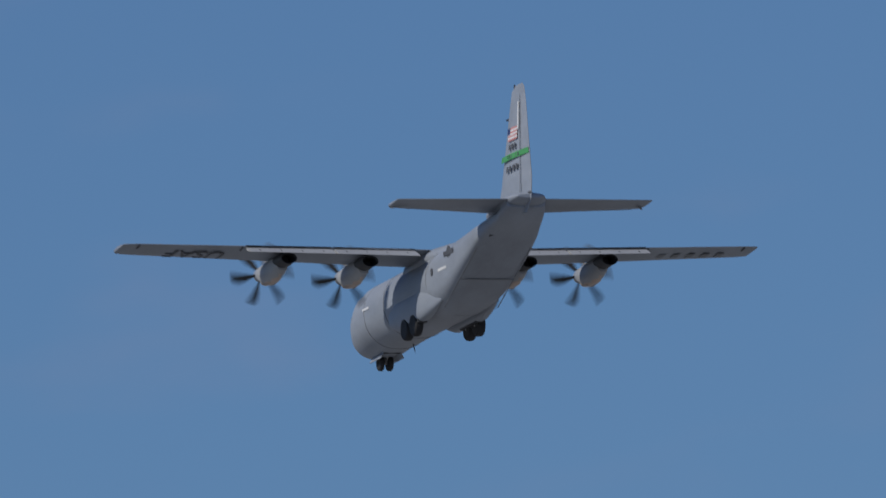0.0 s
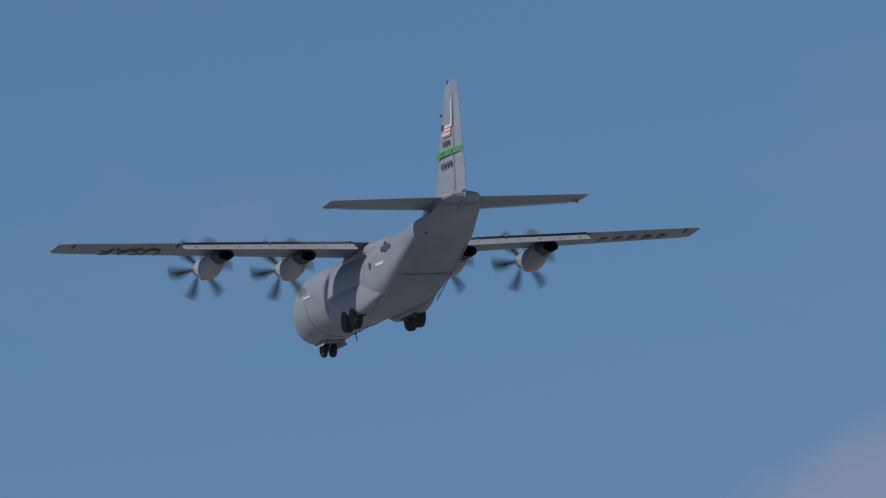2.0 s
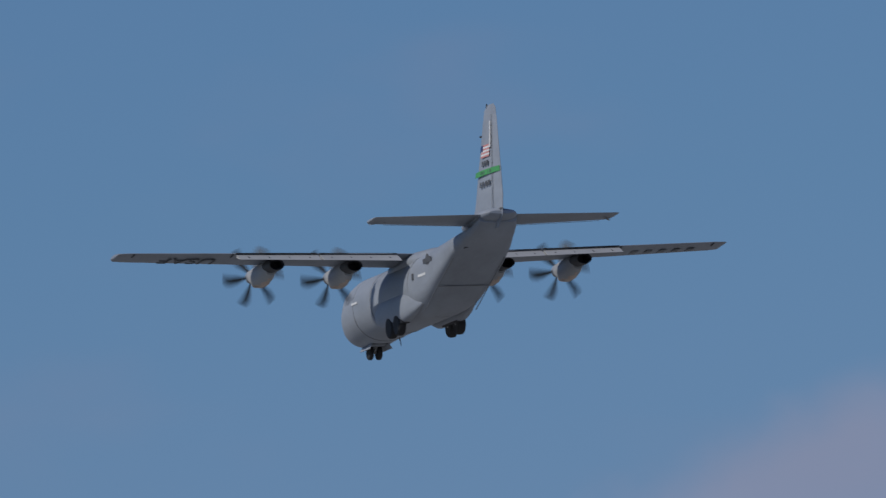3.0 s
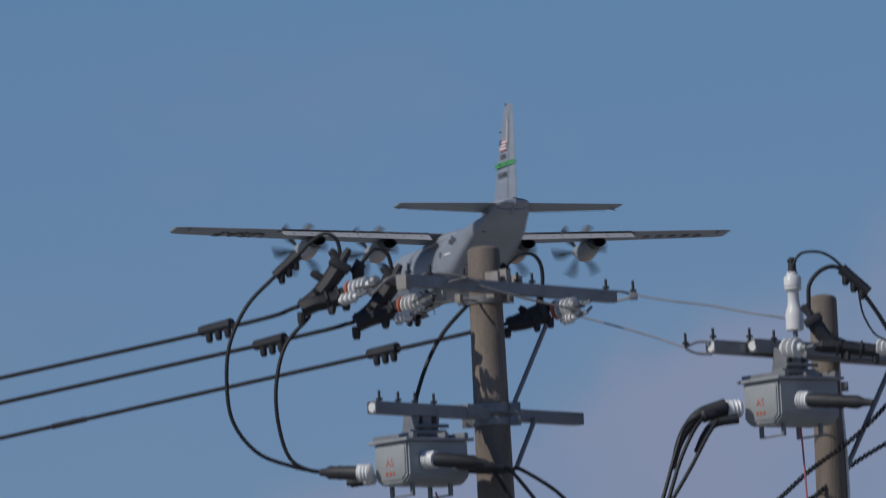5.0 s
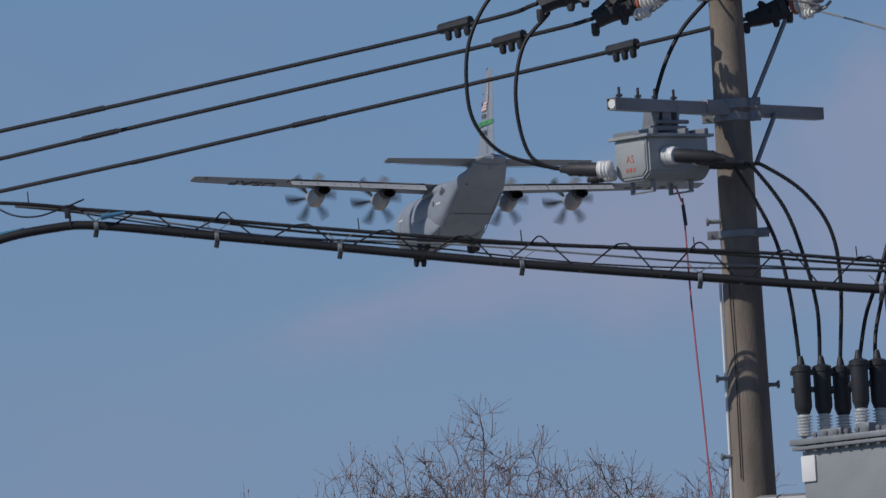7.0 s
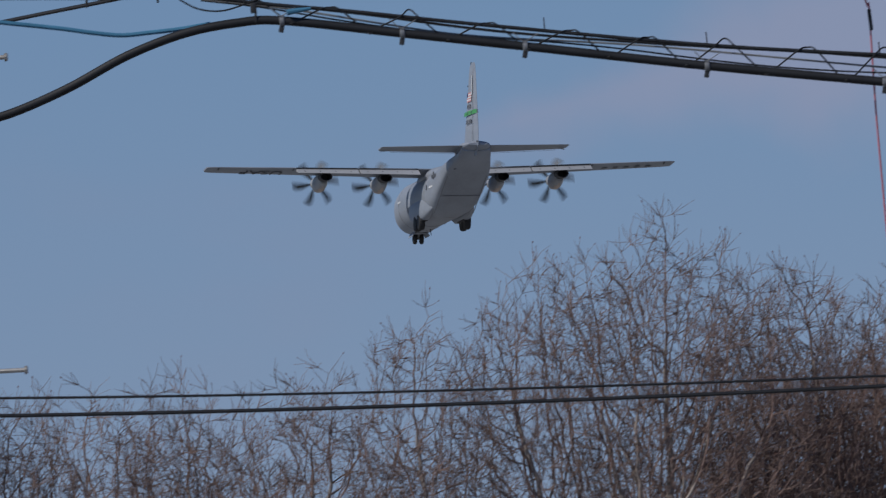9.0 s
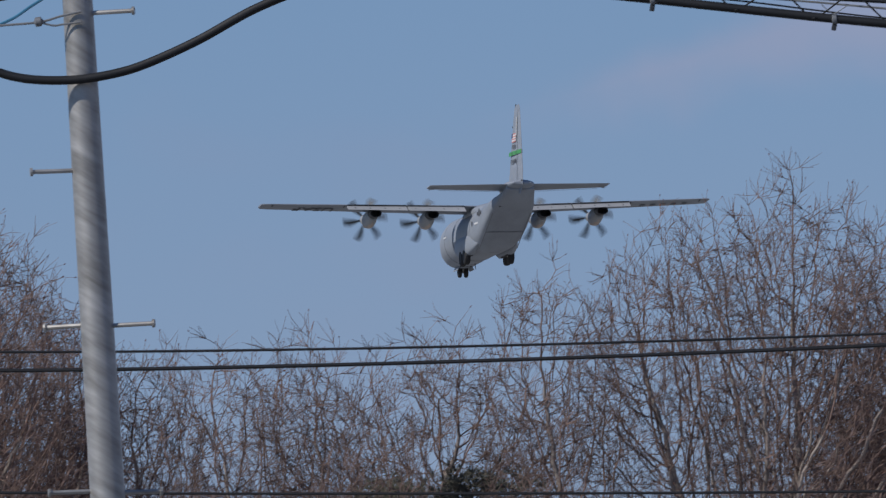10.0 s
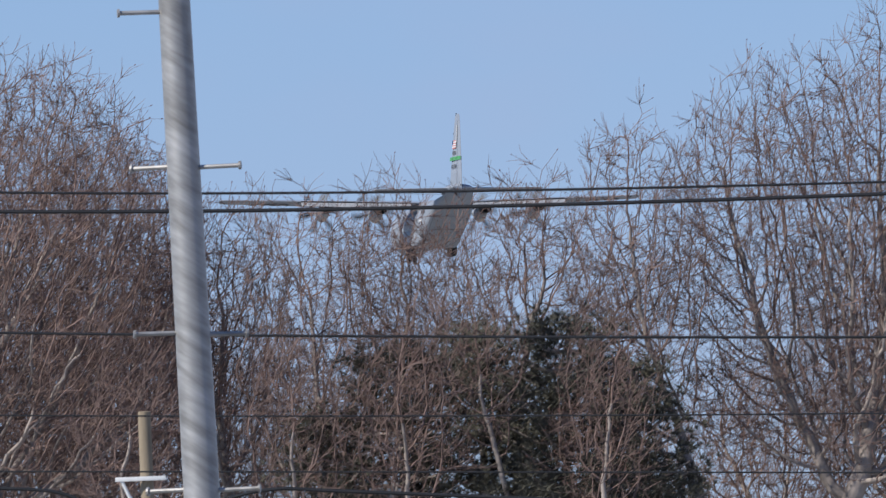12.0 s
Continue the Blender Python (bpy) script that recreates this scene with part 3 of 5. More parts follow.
def square_arm(parent, a, b, w, h, name="crossarm"):
    """A hollow square steel arm from a to b, open at its ends."""
    d = Vector(b) - Vector(a)
    m = Matrix.Translation((Vector(a) + Vector(b)) / 2) @ Matrix.Rotation(math.atan2(d.y, d.x), 4, "Z") @ Matrix.Rotation(-math.atan2(d.z, math.hypot(d.x, d.y)), 4, "Y")
    L, t = d.length, 0.006
    bm = bmesh.new()
    for sy, sz, oy, oz in ((w, t, 0, h / 2 - t / 2), (w, t, 0, t / 2 - h / 2), (t, h - 2 * t, w / 2 - t / 2, 0), (t, h - 2 * t, t / 2 - w / 2, 0)):
        box(bm, L, sy, sz, m @ pose(0, oy, oz))
    arm = part(name, bm, M_GALV, parent)
    for s in (-1, 1):
        bm = bmesh.new()
        turned(bm, [(h * 0.40, -0.002), (h * 0.42, 0.003), (h * 0.2, 0.006)], m @ pose(s * (L / 2 - 0.006), 0, 0, 0, 90, 0), 14)
        part("end_plug", bm, M_PORCELAIN, arm)
    return arm, m, L


def bolt(parent, at, up=0.06, r=0.008):
    bm = bmesh.new()
    at = Vector(at)
    rod(bm, at - Vector((0, 0, 0.02)), at + Vector((0, 0, up)), r, 8)
    turned(bm, [(r * 2.4, 0), (r * 2.4, 0.014)], Matrix.Translation(at + Vector((0, 0, 0.004))), 6)
    return part("bolt", bm, M_COVER, parent)


def step_bolt(parent, at, way, L=0.14, r=0.012, mat=None):
    bm = bmesh.new()
    b = Vector(at) + Vector(way).normalized() * L
    rod(bm, at, b, r, 8)
    rod(bm, b, b + Vector(way).normalized() * 0.014, r * 1.9, 10)
    return part("step_bolt", bm, mat or M_GALV, parent)


def pole_band(parent, at, r, h=0.05, mat=None):
    bm = bmesh.new()
    turned(bm, [(r + 0.001, -h / 2), (r + 0.008, -h / 2 + 0.004), (r + 0.008, h / 2 - 0.004), (r + 0.001, h / 2)], Matrix.Translation(at), 32)
    for s in (-1, 1):
        box(bm, 0.07, 0.03, h * 1.1, Matrix.Translation(Vector(at) + Vector((s * (r + 0.03), -0.02, 0))), 0.004)
        rod(bm, Vector(at) + Vector((s * (r + 0.045), -0.06, 0)), Vector(at) + Vector((s * (r + 0.045), 0.04, 0)), 0.008, 8)
    return part("band", bm, mat or M_GALV, parent)


def insulator(a, b, r, discs, label, red=True, name="strain_insulator"):
    """A ribbed porcelain insulator from a to b with a red rim."""
    th = empty(name, label=label, category="insulator", group="insulators on the poles")
    L = (Vector(b) - Vector(a)).length
    prof = [(r * 0.45, 0)]
    for k in range(discs):
        z = L * (0.1 + 0.8 * k / discs)
        q = L * 0.8 / discs
        prof += [(r * 0.52, z), (r * 0.52, z + q * 0.3), (r * 0.98, z + q * 0.42), (r * 1.03, z + q * 0.62), (r * 0.98, z + q * 0.74), (r * 0.52, z + q * 0.84)]
    prof += [(r * 0.5, L * 0.93), (r * 0.4, L)]
    bm = bmesh.new()
    turned(bm, prof, aim(a, b), 22)
    part("ribbed_body", bm, M_PORCELAIN, th)
    if red:
        bm = bmesh.new()
        turned(bm, [(r * 0.8, -0.012), (r * 1.06, -0.008), (r * 1.06, 0.008), (r * 0.8, 0.012)], aim(a, b) @ pose(0, 0, L * 0.07), 22)
        part("red_rim", bm, M_PORCELAIN_RED, th)
    bm = bmesh.new()
    d = (Vector(b) - Vector(a)).normalized()
    rod(bm, Vector(b) - d * 0.01, Vector(b) + d * 0.035, r * 0.35, 10)
    rod(bm, Vector(b) + d * 0.03, Vector(b) + d * 0.09 + Vector((0, 0, 0.012)), 0.009, 8)
    part("clevis", bm, M_GALV, th)
    return th


def strain_cover(pts, r, tail, label="black polymer cover over a strain clamp"):
    """A jointed black cover: a thick angled body with lugs and vents."""
    th = empty("clamp_cover", label=label, category="cable cover", group="clamp covers")
    bm = bmesh.new()
    tube(bm, pts, r, 8, 3, ends=(r * 0.72, r * 0.98))
    part("shell", bm, M_COVER, th)
    bm = bmesh.new()
    tube(bm, [pts[0].lerp(tail[0], 0.1), *tail], r * 0.85, 8, 3, ends=(r * 0.92, r * 0.78))
    part("end_shell", bm, M_COVER, th)
    # head block and stiffening ribs
    bm = bmesh.new()
    box(bm, r * 2.3, r * 2.1, r * 0.9, aim(pts[-1].lerp(pts[-2], 0.3), pts[-1] * 2 - pts[-2]), r * 0.2)
    turned(bm, [(r * 0.5, 0), (r * 0.42, r * 0.9), (r * 0.28, r * 1.5)], aim(pts[-1], pts[-1] * 2 - pts[-2]), 10)
    part("head", bm, M_COVER, th)
    for k in (0.35, 0.75):
        bm = bmesh.new()
        q = tail[0].lerp(tail[-1], k)
        turned(bm, [(r * 0.9, -r * 0.16), (r * 1.02, -r * 0.12), (r * 1.02, r * 0.12), (r * 0.9, r * 0.16)], aim(q, tail[-1] * 2 - tail[0]), 8)
        part("rib", bm, M_COVER, th)
    for k, (p, d) in enumerate(((pts[0], (0, 0, -1)), (tail[-1], (0, 0, -1)), (pts[-1], (-0.5, 0, 0.6)), (tail[0].lerp(tail[-1], 0.5), (0, -0.3, -1)), (pts[0].lerp(pts[-1], 0.6), (-0.7, 0, 0.5)))):
        bm = bmesh.new()
        dd = Vector(d).normalized()
        turned(bm, [(r * 0.42, 0), (r * 0.42, r * 0.9), (r * 0.3, r * 1.25)], aim(Vector(p) + dd * r * 0.35, Vector(p) + dd), 9)
        part("lug", bm, M_COVER, th)
    bm = bmesh.new()
    mid = pts[0].lerp(pts[-1], 0.35)
    turned(bm, [(r * 0.25, 0), (r * 0.25, 0.01)], aim(mid + Vector((0, -r * 0.86, 0)), mid + Vector((0, -2, 0))), 10)
    part("drain_hole", bm, M_CABLE, th)
    return th


def tap_connector(a, b, label="black branch connector cover clipped on a wire"):
    """A wedge-shaped cover with two lugs hanging under it."""
    a, b = Vector(a), Vector(b)
    th = empty("branch_connector", label=label, category="cable connector", group="branch connectors")
    d = b - a
    bm = bmesh.new()
    tube(bm, [a, a.lerp(b, 0.15), a.lerp(b, 0.85), b], 0.034, 8, 0, ends=(0.03, 0.034))
    part("shell", bm, M_COVER, th)
    for k in (0.25, 0.55, 0.85):
        bm = bmesh.new()
        p = a.lerp(b, k)
        turned(bm, [(0.022, 0), (0.02, 0.05), (0.013, 0.062)], aim(p + Vector((0, 0, -0.015)), p + Vector((0, 0, -1)) + d * 0.4), 9)
        part("lug", bm, M_COVER, th)
    return th


# concrete pole
pole_a = empty("utility_pole", label="weathered round concrete utility pole with steel crossarms", category="utility pole", group="utility poles")
A_TOP, A_R = Q(1.555, 12.075), 0.093
A_BASE = Vector((A_TOP.x - 0.03, POLE_Y, 0))
shaft(A_BASE, A_TOP, 0.215, A_R, M_CONCRETE, pole_a)
arm1, ARM1_M, ARM1_L = square_arm(pole_a, Q(1.068, 11.935, -0.80), Q(2.285, 11.772, 0.52), 0.07, 0.068)
arm2, ARM2_M, ARM2_L = square_arm(pole_a, Q(0.862, 11.208, -0.78), Q(2.055, 11.075, 0.50), 0.07, 0.070)
for m_, L_, ks in ((ARM1_M, ARM1_L, (-0.46, -0.36, -0.2, 0.05, 0.12, 0.47)), (ARM2_M, ARM2_L, (-0.46, -0.37, -0.29, -0.2))):
    for k in ks:
        bolt(pole_a, m_ @ Vector((k * L_, 0, 0.04)))
pole_band(pole_a, Q(1.553, 11.79, -0.0), 0.097, 0.045)
pole_band(pole_a, Q(1.551, 11.16), 0.104, 0.06)
pole_band(pole_a, Q(1.549, 11.085), 0.105, 0.05)
pole_band(pole_a, Q(1.545, 10.41), 0.113, 0.045)
for x, z in ((1.47, 10.49), (1.47, 9.585), (1.47, 9.133), (1.47, 8.68)):
    step_bolt(pole_a, Q(x, z, -0.03), (-1, -0.1, 0), 0.09)
for x, z in ((1.64, 10.43), (1.64, 9.533), (1.64, 8.63)):
    step_bolt(pole_a, Q(x, z, 0.02), (1, 0.1, 0), 0.075)
for name, pts in (("brace", [(1.893, 11.629), (1.674, 11.166)]), ("brace", [(1.801, 11.094), (1.673, 10.806)])):
    bm = bmesh.new()
    rod(bm, Q(*pts[0], 0.15), Q(*pts[1], -0.02), 0.014, 10)
    part(name, bm, M_GALV, pole_a)
bm = bmesh.new()
box(bm, 0.14, 0.09, 0.075, Matrix.Translation(Q(1.43, 11.155, -0.17)) @ pose(0, 0, 0, 0, 0, 47), 0.006)
part("arm_clamp", bm, M_GALV, pole_a)
bm = bmesh.new()
box(bm, 0.05, 0.07, 0.11, Matrix.Translation(Q(1.73, 11.87, 0.0)) @ pose(0, 0, 0, 0, 0, 47), 0.006)
part("arm_clamp", bm, M_RUST, pole_a)
bm = bmesh.new()
box(bm, 0.02, 0.10, 0.15, Matrix.Translation(Q(1.60, 11.88, -0.16)) @ pose(0, 0, 0, 0, 0, 47), 0.004)
part("arm_clamp", bm, M_RUST, pole_a)
bm = bmesh.new()
tube(bm, chain([(1.424, 10.15), (1.421, 9.6), (1.417, 9.09), (1.40, 8.2), (1.36, 5.0), (1.32, 0.2)], -0.02), 0.0085, 8, 3)
part("earth_conduit", bm, M_PORCELAIN, pole_a, "slim pale earth-wire conduit")
bm = bmesh.new()
tube(bm, chain([(1.475, 10.16), (1.478, 9.9), (1.482, 9.6), (1.478, 9.3), (1.475, 9.0)], -0.107, -0.115), 0.0035, 6, 4)
part("earth_wire", bm, M_CABLE, pole_a)
# stay straps that reach along the upper arm
for pts, dy in (([(1.10, 11.93), (1.25, 11.955), (1.45, 11.90), (1.75, 11.80), (2.10, 11.70)], -0.60), ([(0.90, 11.86), (0.98, 11.93), (1.06, 11.96), (1.20, 11.90)], -0.80), ([(1.18, 11.80), (1.30, 11.79), (1.42, 11.80), (1.5, 11.79)], -0.5), ([(2.22, 11.80), (2.33, 11.80), (2.40, 11.77), (2.28, 11.74)], 0.4)):
    bm = bmesh.new()
    tube(bm, chain(pts, dy, dy + 0.4), 0.0075, 6, 5)
    part("strap", bm, M_RUST, pole_a)
for pts, dy in (([(0.80, 11.90), (0.92, 11.915), (1.02, 11.95), (1.12, 11.955)], -0.72), ([(1.12, 11.80), (1.22, 11.84), (1.34, 11.90), (1.46, 11.93)], -0.7), ([(1.20, 11.96), (1.32, 11.955), (1.44, 11.93), (1.52, 11.90)], -0.62), ([(1.98, 11.74), (2.05, 11.70), (2.12, 11.69), (2.16, 11.72)], 0.1)):
    bm = bmesh.new()
    tube(bm, chain(pts, dy, dy + 0.2), 0.009, 6, 5)
    part("strap", bm, M_RUST, pole_a)
for x, z, dy, sz in ((1.09, 11.92, -0.83, 0.085), (1.30, 11.83, -0.62, 0.06), (1.67, 11.93, -0.14, 0.07), (1.40, 11.81, -0.3, 0.05)):
    bm = bmesh.new()
    box(bm, sz * 0.6, sz * 0.9, sz, Matrix.Translation(Q(x, z, dy)) @ pose(0, 0, 0, 0, 0, 47), 0.006)
    part("arm_bracket", bm, M_RUST, pole_a)
for x, z, dy in ((2.05, 11.72, 0.04), (1.20, 11.80, -0.5), (0.91, 11.92, -0.6)):
    bm = bmesh.new()
    turned(bm, [(0.02, 0), (0.034, 0.01), (0.034, 0.045), (0.018, 0.06)], Matrix.Translation(Q(x, z, dy)) @ pose(0, 0, 0, 60, 40, 0), 12)
    part("shackle", bm, M_GALV, pole_a)
bolt(pole_a, Q(2.405, 11.79, 0.52), 0.07)
bm = bmesh.new()
box(bm, 0.05, 0.05, 0.045, Matrix.Translation(Q(2.405, 11.77, 0.52)), 0.01)
part("shackle", bm, M_GALV, pole_a)

# line wires with their strain gear
FALL = 0.93
for pts, dy in (([(0.475, 11.813), (0.105, 11.722), (-1.734, 11.414), (-2.515, 11.290), (-4.2, 11.03), (-9.0, 10.35)], -0.35),
                ([(0.789, 11.706), (0.394, 11.628), (-1.741, 11.268), (-2.818, 11.083), (-3.408, 10.996), (-4.6, 10.83), (-9.0, 10.26)], -0.25),
                ([(1.699, 11.655), (1.008, 11.532), (-1.75, 11.065), (-1.81, 11.056), (-3.417, 10.807), (-4.6, 10.64), (-9.0, 10.1)], 0.15)):
    bm = bmesh.new()
    tube(bm, [Q(x, z, dy + (pts[0][0] - x) * FALL) for x, z in pts], 0.0125, 8, 8)
    tagged(part("overhead_wire", bm, M_CABLE), "black sheathed overhead line wire sagging from the crossarm", "overhead wire", "overhead line wires")
for x0, z0, x1, z1, dy in ((-2.05, 11.365, -2.25, 11.332, 2.2), (-1.98, 11.228, -2.19, 11.192, 2.5), (-0.98, 11.195, -0.78, 11.229, 2.6)):
    bm = bmesh.new()
    rod(bm, Q(x0, z0, dy), Q(x1, z1, dy), 0.017, 10)
    tagged(part("wire_sleeve", bm, M_COVER), "black splice sleeve on an overhead wire", "cable sleeve", "wire sleeves")
strain_cover(chain([(0.49, 11.80), (0.60, 11.88), (0.70, 12.00), (0.735, 12.055)], -0.40), 0.06, chain([(0.58, 11.83), (0.67, 11.84), (0.75, 11.87)], -0.42))
strain_cover(chain([(0.80, 11.70), (0.91, 11.78), (1.00, 11.89), (1.03, 11.945)], -0.30), 0.06, chain([(0.89, 11.73), (0.97, 11.745), (1.05, 11.775)], -0.32))
strain_cover(chain([(1.67, 11.645), (1.75, 11.67), (1.83, 11.70), (1.90, 11.725)], 0.16), 0.05, chain([(1.76, 11.65), (1.84, 11.665), (1.92, 11.69)], 0.15))
insulator(Q(0.775, 11.893, -0.45), Q(0.90, 11.918, -0.58), 0.050, 4, "ribbed white porcelain strain insulator with a red rim")
insulator(Q(1.075, 11.783, -0.35), Q(1.19, 11.806, -0.48), 0.052, 4, "ribbed white porcelain strain insulator with a red rim")
insulator(Q(1.95, 11.712, 0.15), Q(2.085, 11.732, 0.05), 0.054, 4, "ribbed white porcelain strain insulator with a red rim")
insulator(Q(0.715, 11.833, -0.5), Q(0.815, 11.855, -0.6), 0.034, 3, "small ribbed white porcelain insulator", False)
insulator(Q(1.03, 11.712, -0.4), Q(1.12, 11.732, -0.5), 0.034, 3, "small ribbed white porcelain insulator", False)
insulator(Q(1.98, 11.65, 0.1), Q(2.06, 11.665, 0.05), 0.03, 3, "small ribbed white porcelain insulator", False)
tap_connector(Q(-0.095, 11.698, 0.17), Q(0.085, 11.735, 0.02))
tap_connector(Q(0.215, 11.60, 0.28), Q(0.385, 11.636, 0.12))
tap_connector(Q(0.865, 11.515, 0.92), Q(1.03, 11.545, 0.77))
tap_connector(Q(0.35, 11.995, -0.4), Q(0.49, 12.115, -0.4))
tap_connector(Q(0.80, 11.985, -0.33), Q(0.85, 12.05, -0.33))
JUMPER = "black jumper cable looping beside the crossarm"
cable("jumper_cable", [(0.735, 12.05), (0.717, 12.18), (0.648, 12.225), (0.556, 12.176), (0.50, 12.123), (0.347, 11.993), (0.176, 11.828), (0.064, 11.604), (0.038, 11.344), (0.071, 11.146), (0.199, 10.977), (0.391, 10.892), (0.56, 10.85), (0.70, 10.84)], 0.0115, M_CABLE, JUMPER, "jumper cable", -0.4, -0.3, group="jumper cables")
cable("jumper_cable", [(1.03, 11.94), (1.021, 12.02), (0.997, 12.096), (0.927, 12.122), (0.865, 12.063), (0.82, 12.0)], 0.0115, M_CABLE, JUMPER, "jumper cable", -0.3, group="jumper cables")
cable("jumper_cable", [(0.533, 11.76), (0.523, 11.739), (0.386, 11.589), (0.322, 11.363), (0.324, 11.134), (0.377, 10.942), (0.487, 10.864), (0.62, 10.845)], 0.0115, M_CABLE, JUMPER, "jumper cable", -0.35, group="jumper cables")
cable("jumper_cable", [(1.65, 11.95), (1.676, 11.977), (1.744, 12.039), (1.823, 12.049), (1.873, 12.0), (1.888, 11.91), (1.87, 11.75)], 0.0115, M_CABLE, JUMPER, "jumper cable", 0.16, group="jumper cables")
tap_connector(Q(1.63, 11.93, 0.14), Q(1.685, 11.985, 0.14))
cable("jumper_cable", [(1.49, 11.80), (1.461, 11.781), (1.306, 11.625), (1.2, 11.451), (1.125, 11.252), (1.11, 11.15)], 0.012, M_CABLE, JUMPER, "jumper cable", 0.12, -0.1, group="jumper cables")


def load_switch(panel, depth, height, at, yaw, label):
    """A steel switch box under a crossarm: body, rimmed lid, bushings, handles and hanger."""
    th = empty("load_switch", Matrix.Translation(at) @ pose(0, 0, 0, 0, 0, yaw), label=label, category="switch box", group="pole-mounted switches")
    bm = bmesh.new()
    t = bmesh.new()
    c = 0.28 * height
    prof = [(-panel / 2, height / 2), (panel / 2, height / 2), (panel / 2, -height / 2 + c * 0.6), (panel / 2 - c * 0.8, -height / 2), (-panel / 2 + c * 0.8, -height / 2), (-panel / 2, -height / 2 + c * 0.6)]
    loft(t, [[(-depth / 2, y, z) for y, z in prof], [(depth / 2, y, z) for y, z in prof]])
    bmesh.ops.bevel(t, geom=t.edges[:], offset=0.012, segments=2, affect="EDGES")
    join(bm, t)
    part("body", bm, M_BOX, th)
    bm = bmesh.new()
    box(bm, depth + 0.05, panel + 0.05, 0.018, pose(0, 0, height / 2 + 0.004), 0.005)
    part("lid", bm, M_BOX, th)
    for x in (-depth * 0.42, depth * 0.1, depth * 0.42):
        bm = bmesh.new()
        box(bm, 0.03, panel + 0.06, 0.035, pose(x, 0, height / 2 + 0.025), 0.005)
        part("lid_clip", bm, M_GALV, th)
    # raised end panel with its marks
    bm = bmesh.new()
    hw, hh, c = panel * 0.43, height * 0.40, 0.035
    octagon = [(-hw, hh - c * 0.5), (-hw + c * 0.5, hh), (hw - c * 0.5, hh), (hw, hh - c * 0.5), (hw, -hh + c), (hw - c, -hh), (-hw + c, -hh), (-hw, -hh + c)]
    loft(bm, [[(-depth / 2 + 0.004, y, z) for y, z in octagon], [(-depth / 2 - 0.006, y, z) for y, z in octagon], [(-depth / 2 - 0.010, y * 0.96, z * 0.95) for y, z in octagon]])
    pan = part("end_panel", bm, M_BOX, th)
    lettering("AS", 0.062, pose(-depth / 2 - 0.011, 0.0, 0.0, 90, 0, -90), M_PORCELAIN_RED, pan, "lettering", 0.001)
    bm = bmesh.new()
    for k in range(3):
        box(bm, 0.003, 0.018, 0.022, pose(-depth / 2 - 0.011, 0.03 - 0.03 * k, -0.06))
    part("lettering_bar", bm, M_PORCELAIN_RED, pan)
    # hanger to the arm
    bm = bmesh.new()
    box(bm, 0.26, 0.10, 0.03, pose(0.03, 0.0, height / 2 + 0.055), 0.006)
    box(bm, 0.07, 0.13, 0.10, pose(0.02, 0.02, height / 2 + 0.12), 0.01)
    rod(bm, (-0.08, -0.06, height / 2 + 0.09), (0.16, -0.06, height / 2 + 0.09), 0.012, 8)
    part("hanger_block", bm, M_GALV, th)
    for x in (-0.05, 0.10):
        bm = bmesh.new()
        box(bm, 0.02, 0.12, 0.18, pose(x, 0.02, height / 2 + 0.10, 12, 0, 0), 0.004)
        part("hanger", bm, M_GALV, th)
    # handles underneath
    for x in (-depth * 0.34, depth * 0.28):
        bm = bmesh.new()
        for y in (-panel * 0.3, panel * 0.3):
            box(bm, 0.022, 0.022, 0.075, pose(x, y, -height / 2 - 0.03), 0.004)
        rod(bm, (x, -panel * 0.3, -height / 2 - 0.062), (x, panel * 0.3, -height / 2 - 0.062), 0.006, 8)
        part("handle", bm, M_GALV, th)
    return th


def bushing(a, b, c, r=0.05, label="white porcelain bushing with a black cable boot"):
    """A white bushing from a to b and a black boot from b to c."""
    th = empty("bushing", label=label, category="bushing", group="switch bushings")
    L = (Vector(b) - Vector(a)).length
    bm = bmesh.new()
    turned(bm, [(r * 0.8, 0)] + [(r * k, L * z) for k, z in ((1, 0.1), (1.06, 0.2), (0.9, 0.3), (1.06, 0.42), (0.9, 0.52), (1.06, 0.66), (0.95, 0.8), (1.0, 0.95), (0.8, 1.0))], aim(a, b), 20)
    part("porcelain", bm, M_PORCELAIN, th)
    L = (Vector(c) - Vector(b)).length
    bm = bmesh.new()
    turned(bm, [(r * 0.82, -0.01), (r * 0.85, L * 0.3), (r * 0.78, L * 0.34), (r * 0.85, L * 0.5), (r * 0.75, L * 0.55), (r * 0.8, L * 0.75), (r * 0.5, L * 0.85), (r * 0.4, L)], aim(b, c), 18)
    part("boot", bm, M_COVER, th)
    return th


SWITCH_LABEL = "grey steel load switch hung under a crossarm"
load_switch(0.30, 0.46, 0.25, Q(1.135, 10.865, -0.45), 40, SWITCH_LABEL)
bushing(Q(0.845, 10.832, -0.55), Q(0.765, 10.833, -0.52), Q(0.55, 10.848, -0.40))
bushing(Q(0.86, 10.80, -0.25), Q(0.80, 10.79, -0.22), Q(0.70, 10.775, -0.18), 0.036)
bushing(Q(1.15, 10.89, -0.62), Q(1.222, 10.887, -0.68), Q(1.50, 10.855, -0.75))
bushing(Q(1.28, 10.86, -0.45), Q(1.34, 10.855, -0.5), Q(1.60, 10.82, -0.5), 0.036)
bushing(Q(1.36, 10.83, -0.30), Q(1.40, 10.825, -0.35), Q(1.66, 10.80, -0.2), 0.034)
cable("pull_cord", [(1.205, 10.70), (1.232, 10.62), (1.24, 10.59), (1.252, 10.02), (1.278, 9.42), (1.30, 8.9), (1.35, 8.01), (1.42, 4.5)], 0.0055, M_PINK, "thin red pull cord hanging from the switch", "cord", -0.42, n=6)
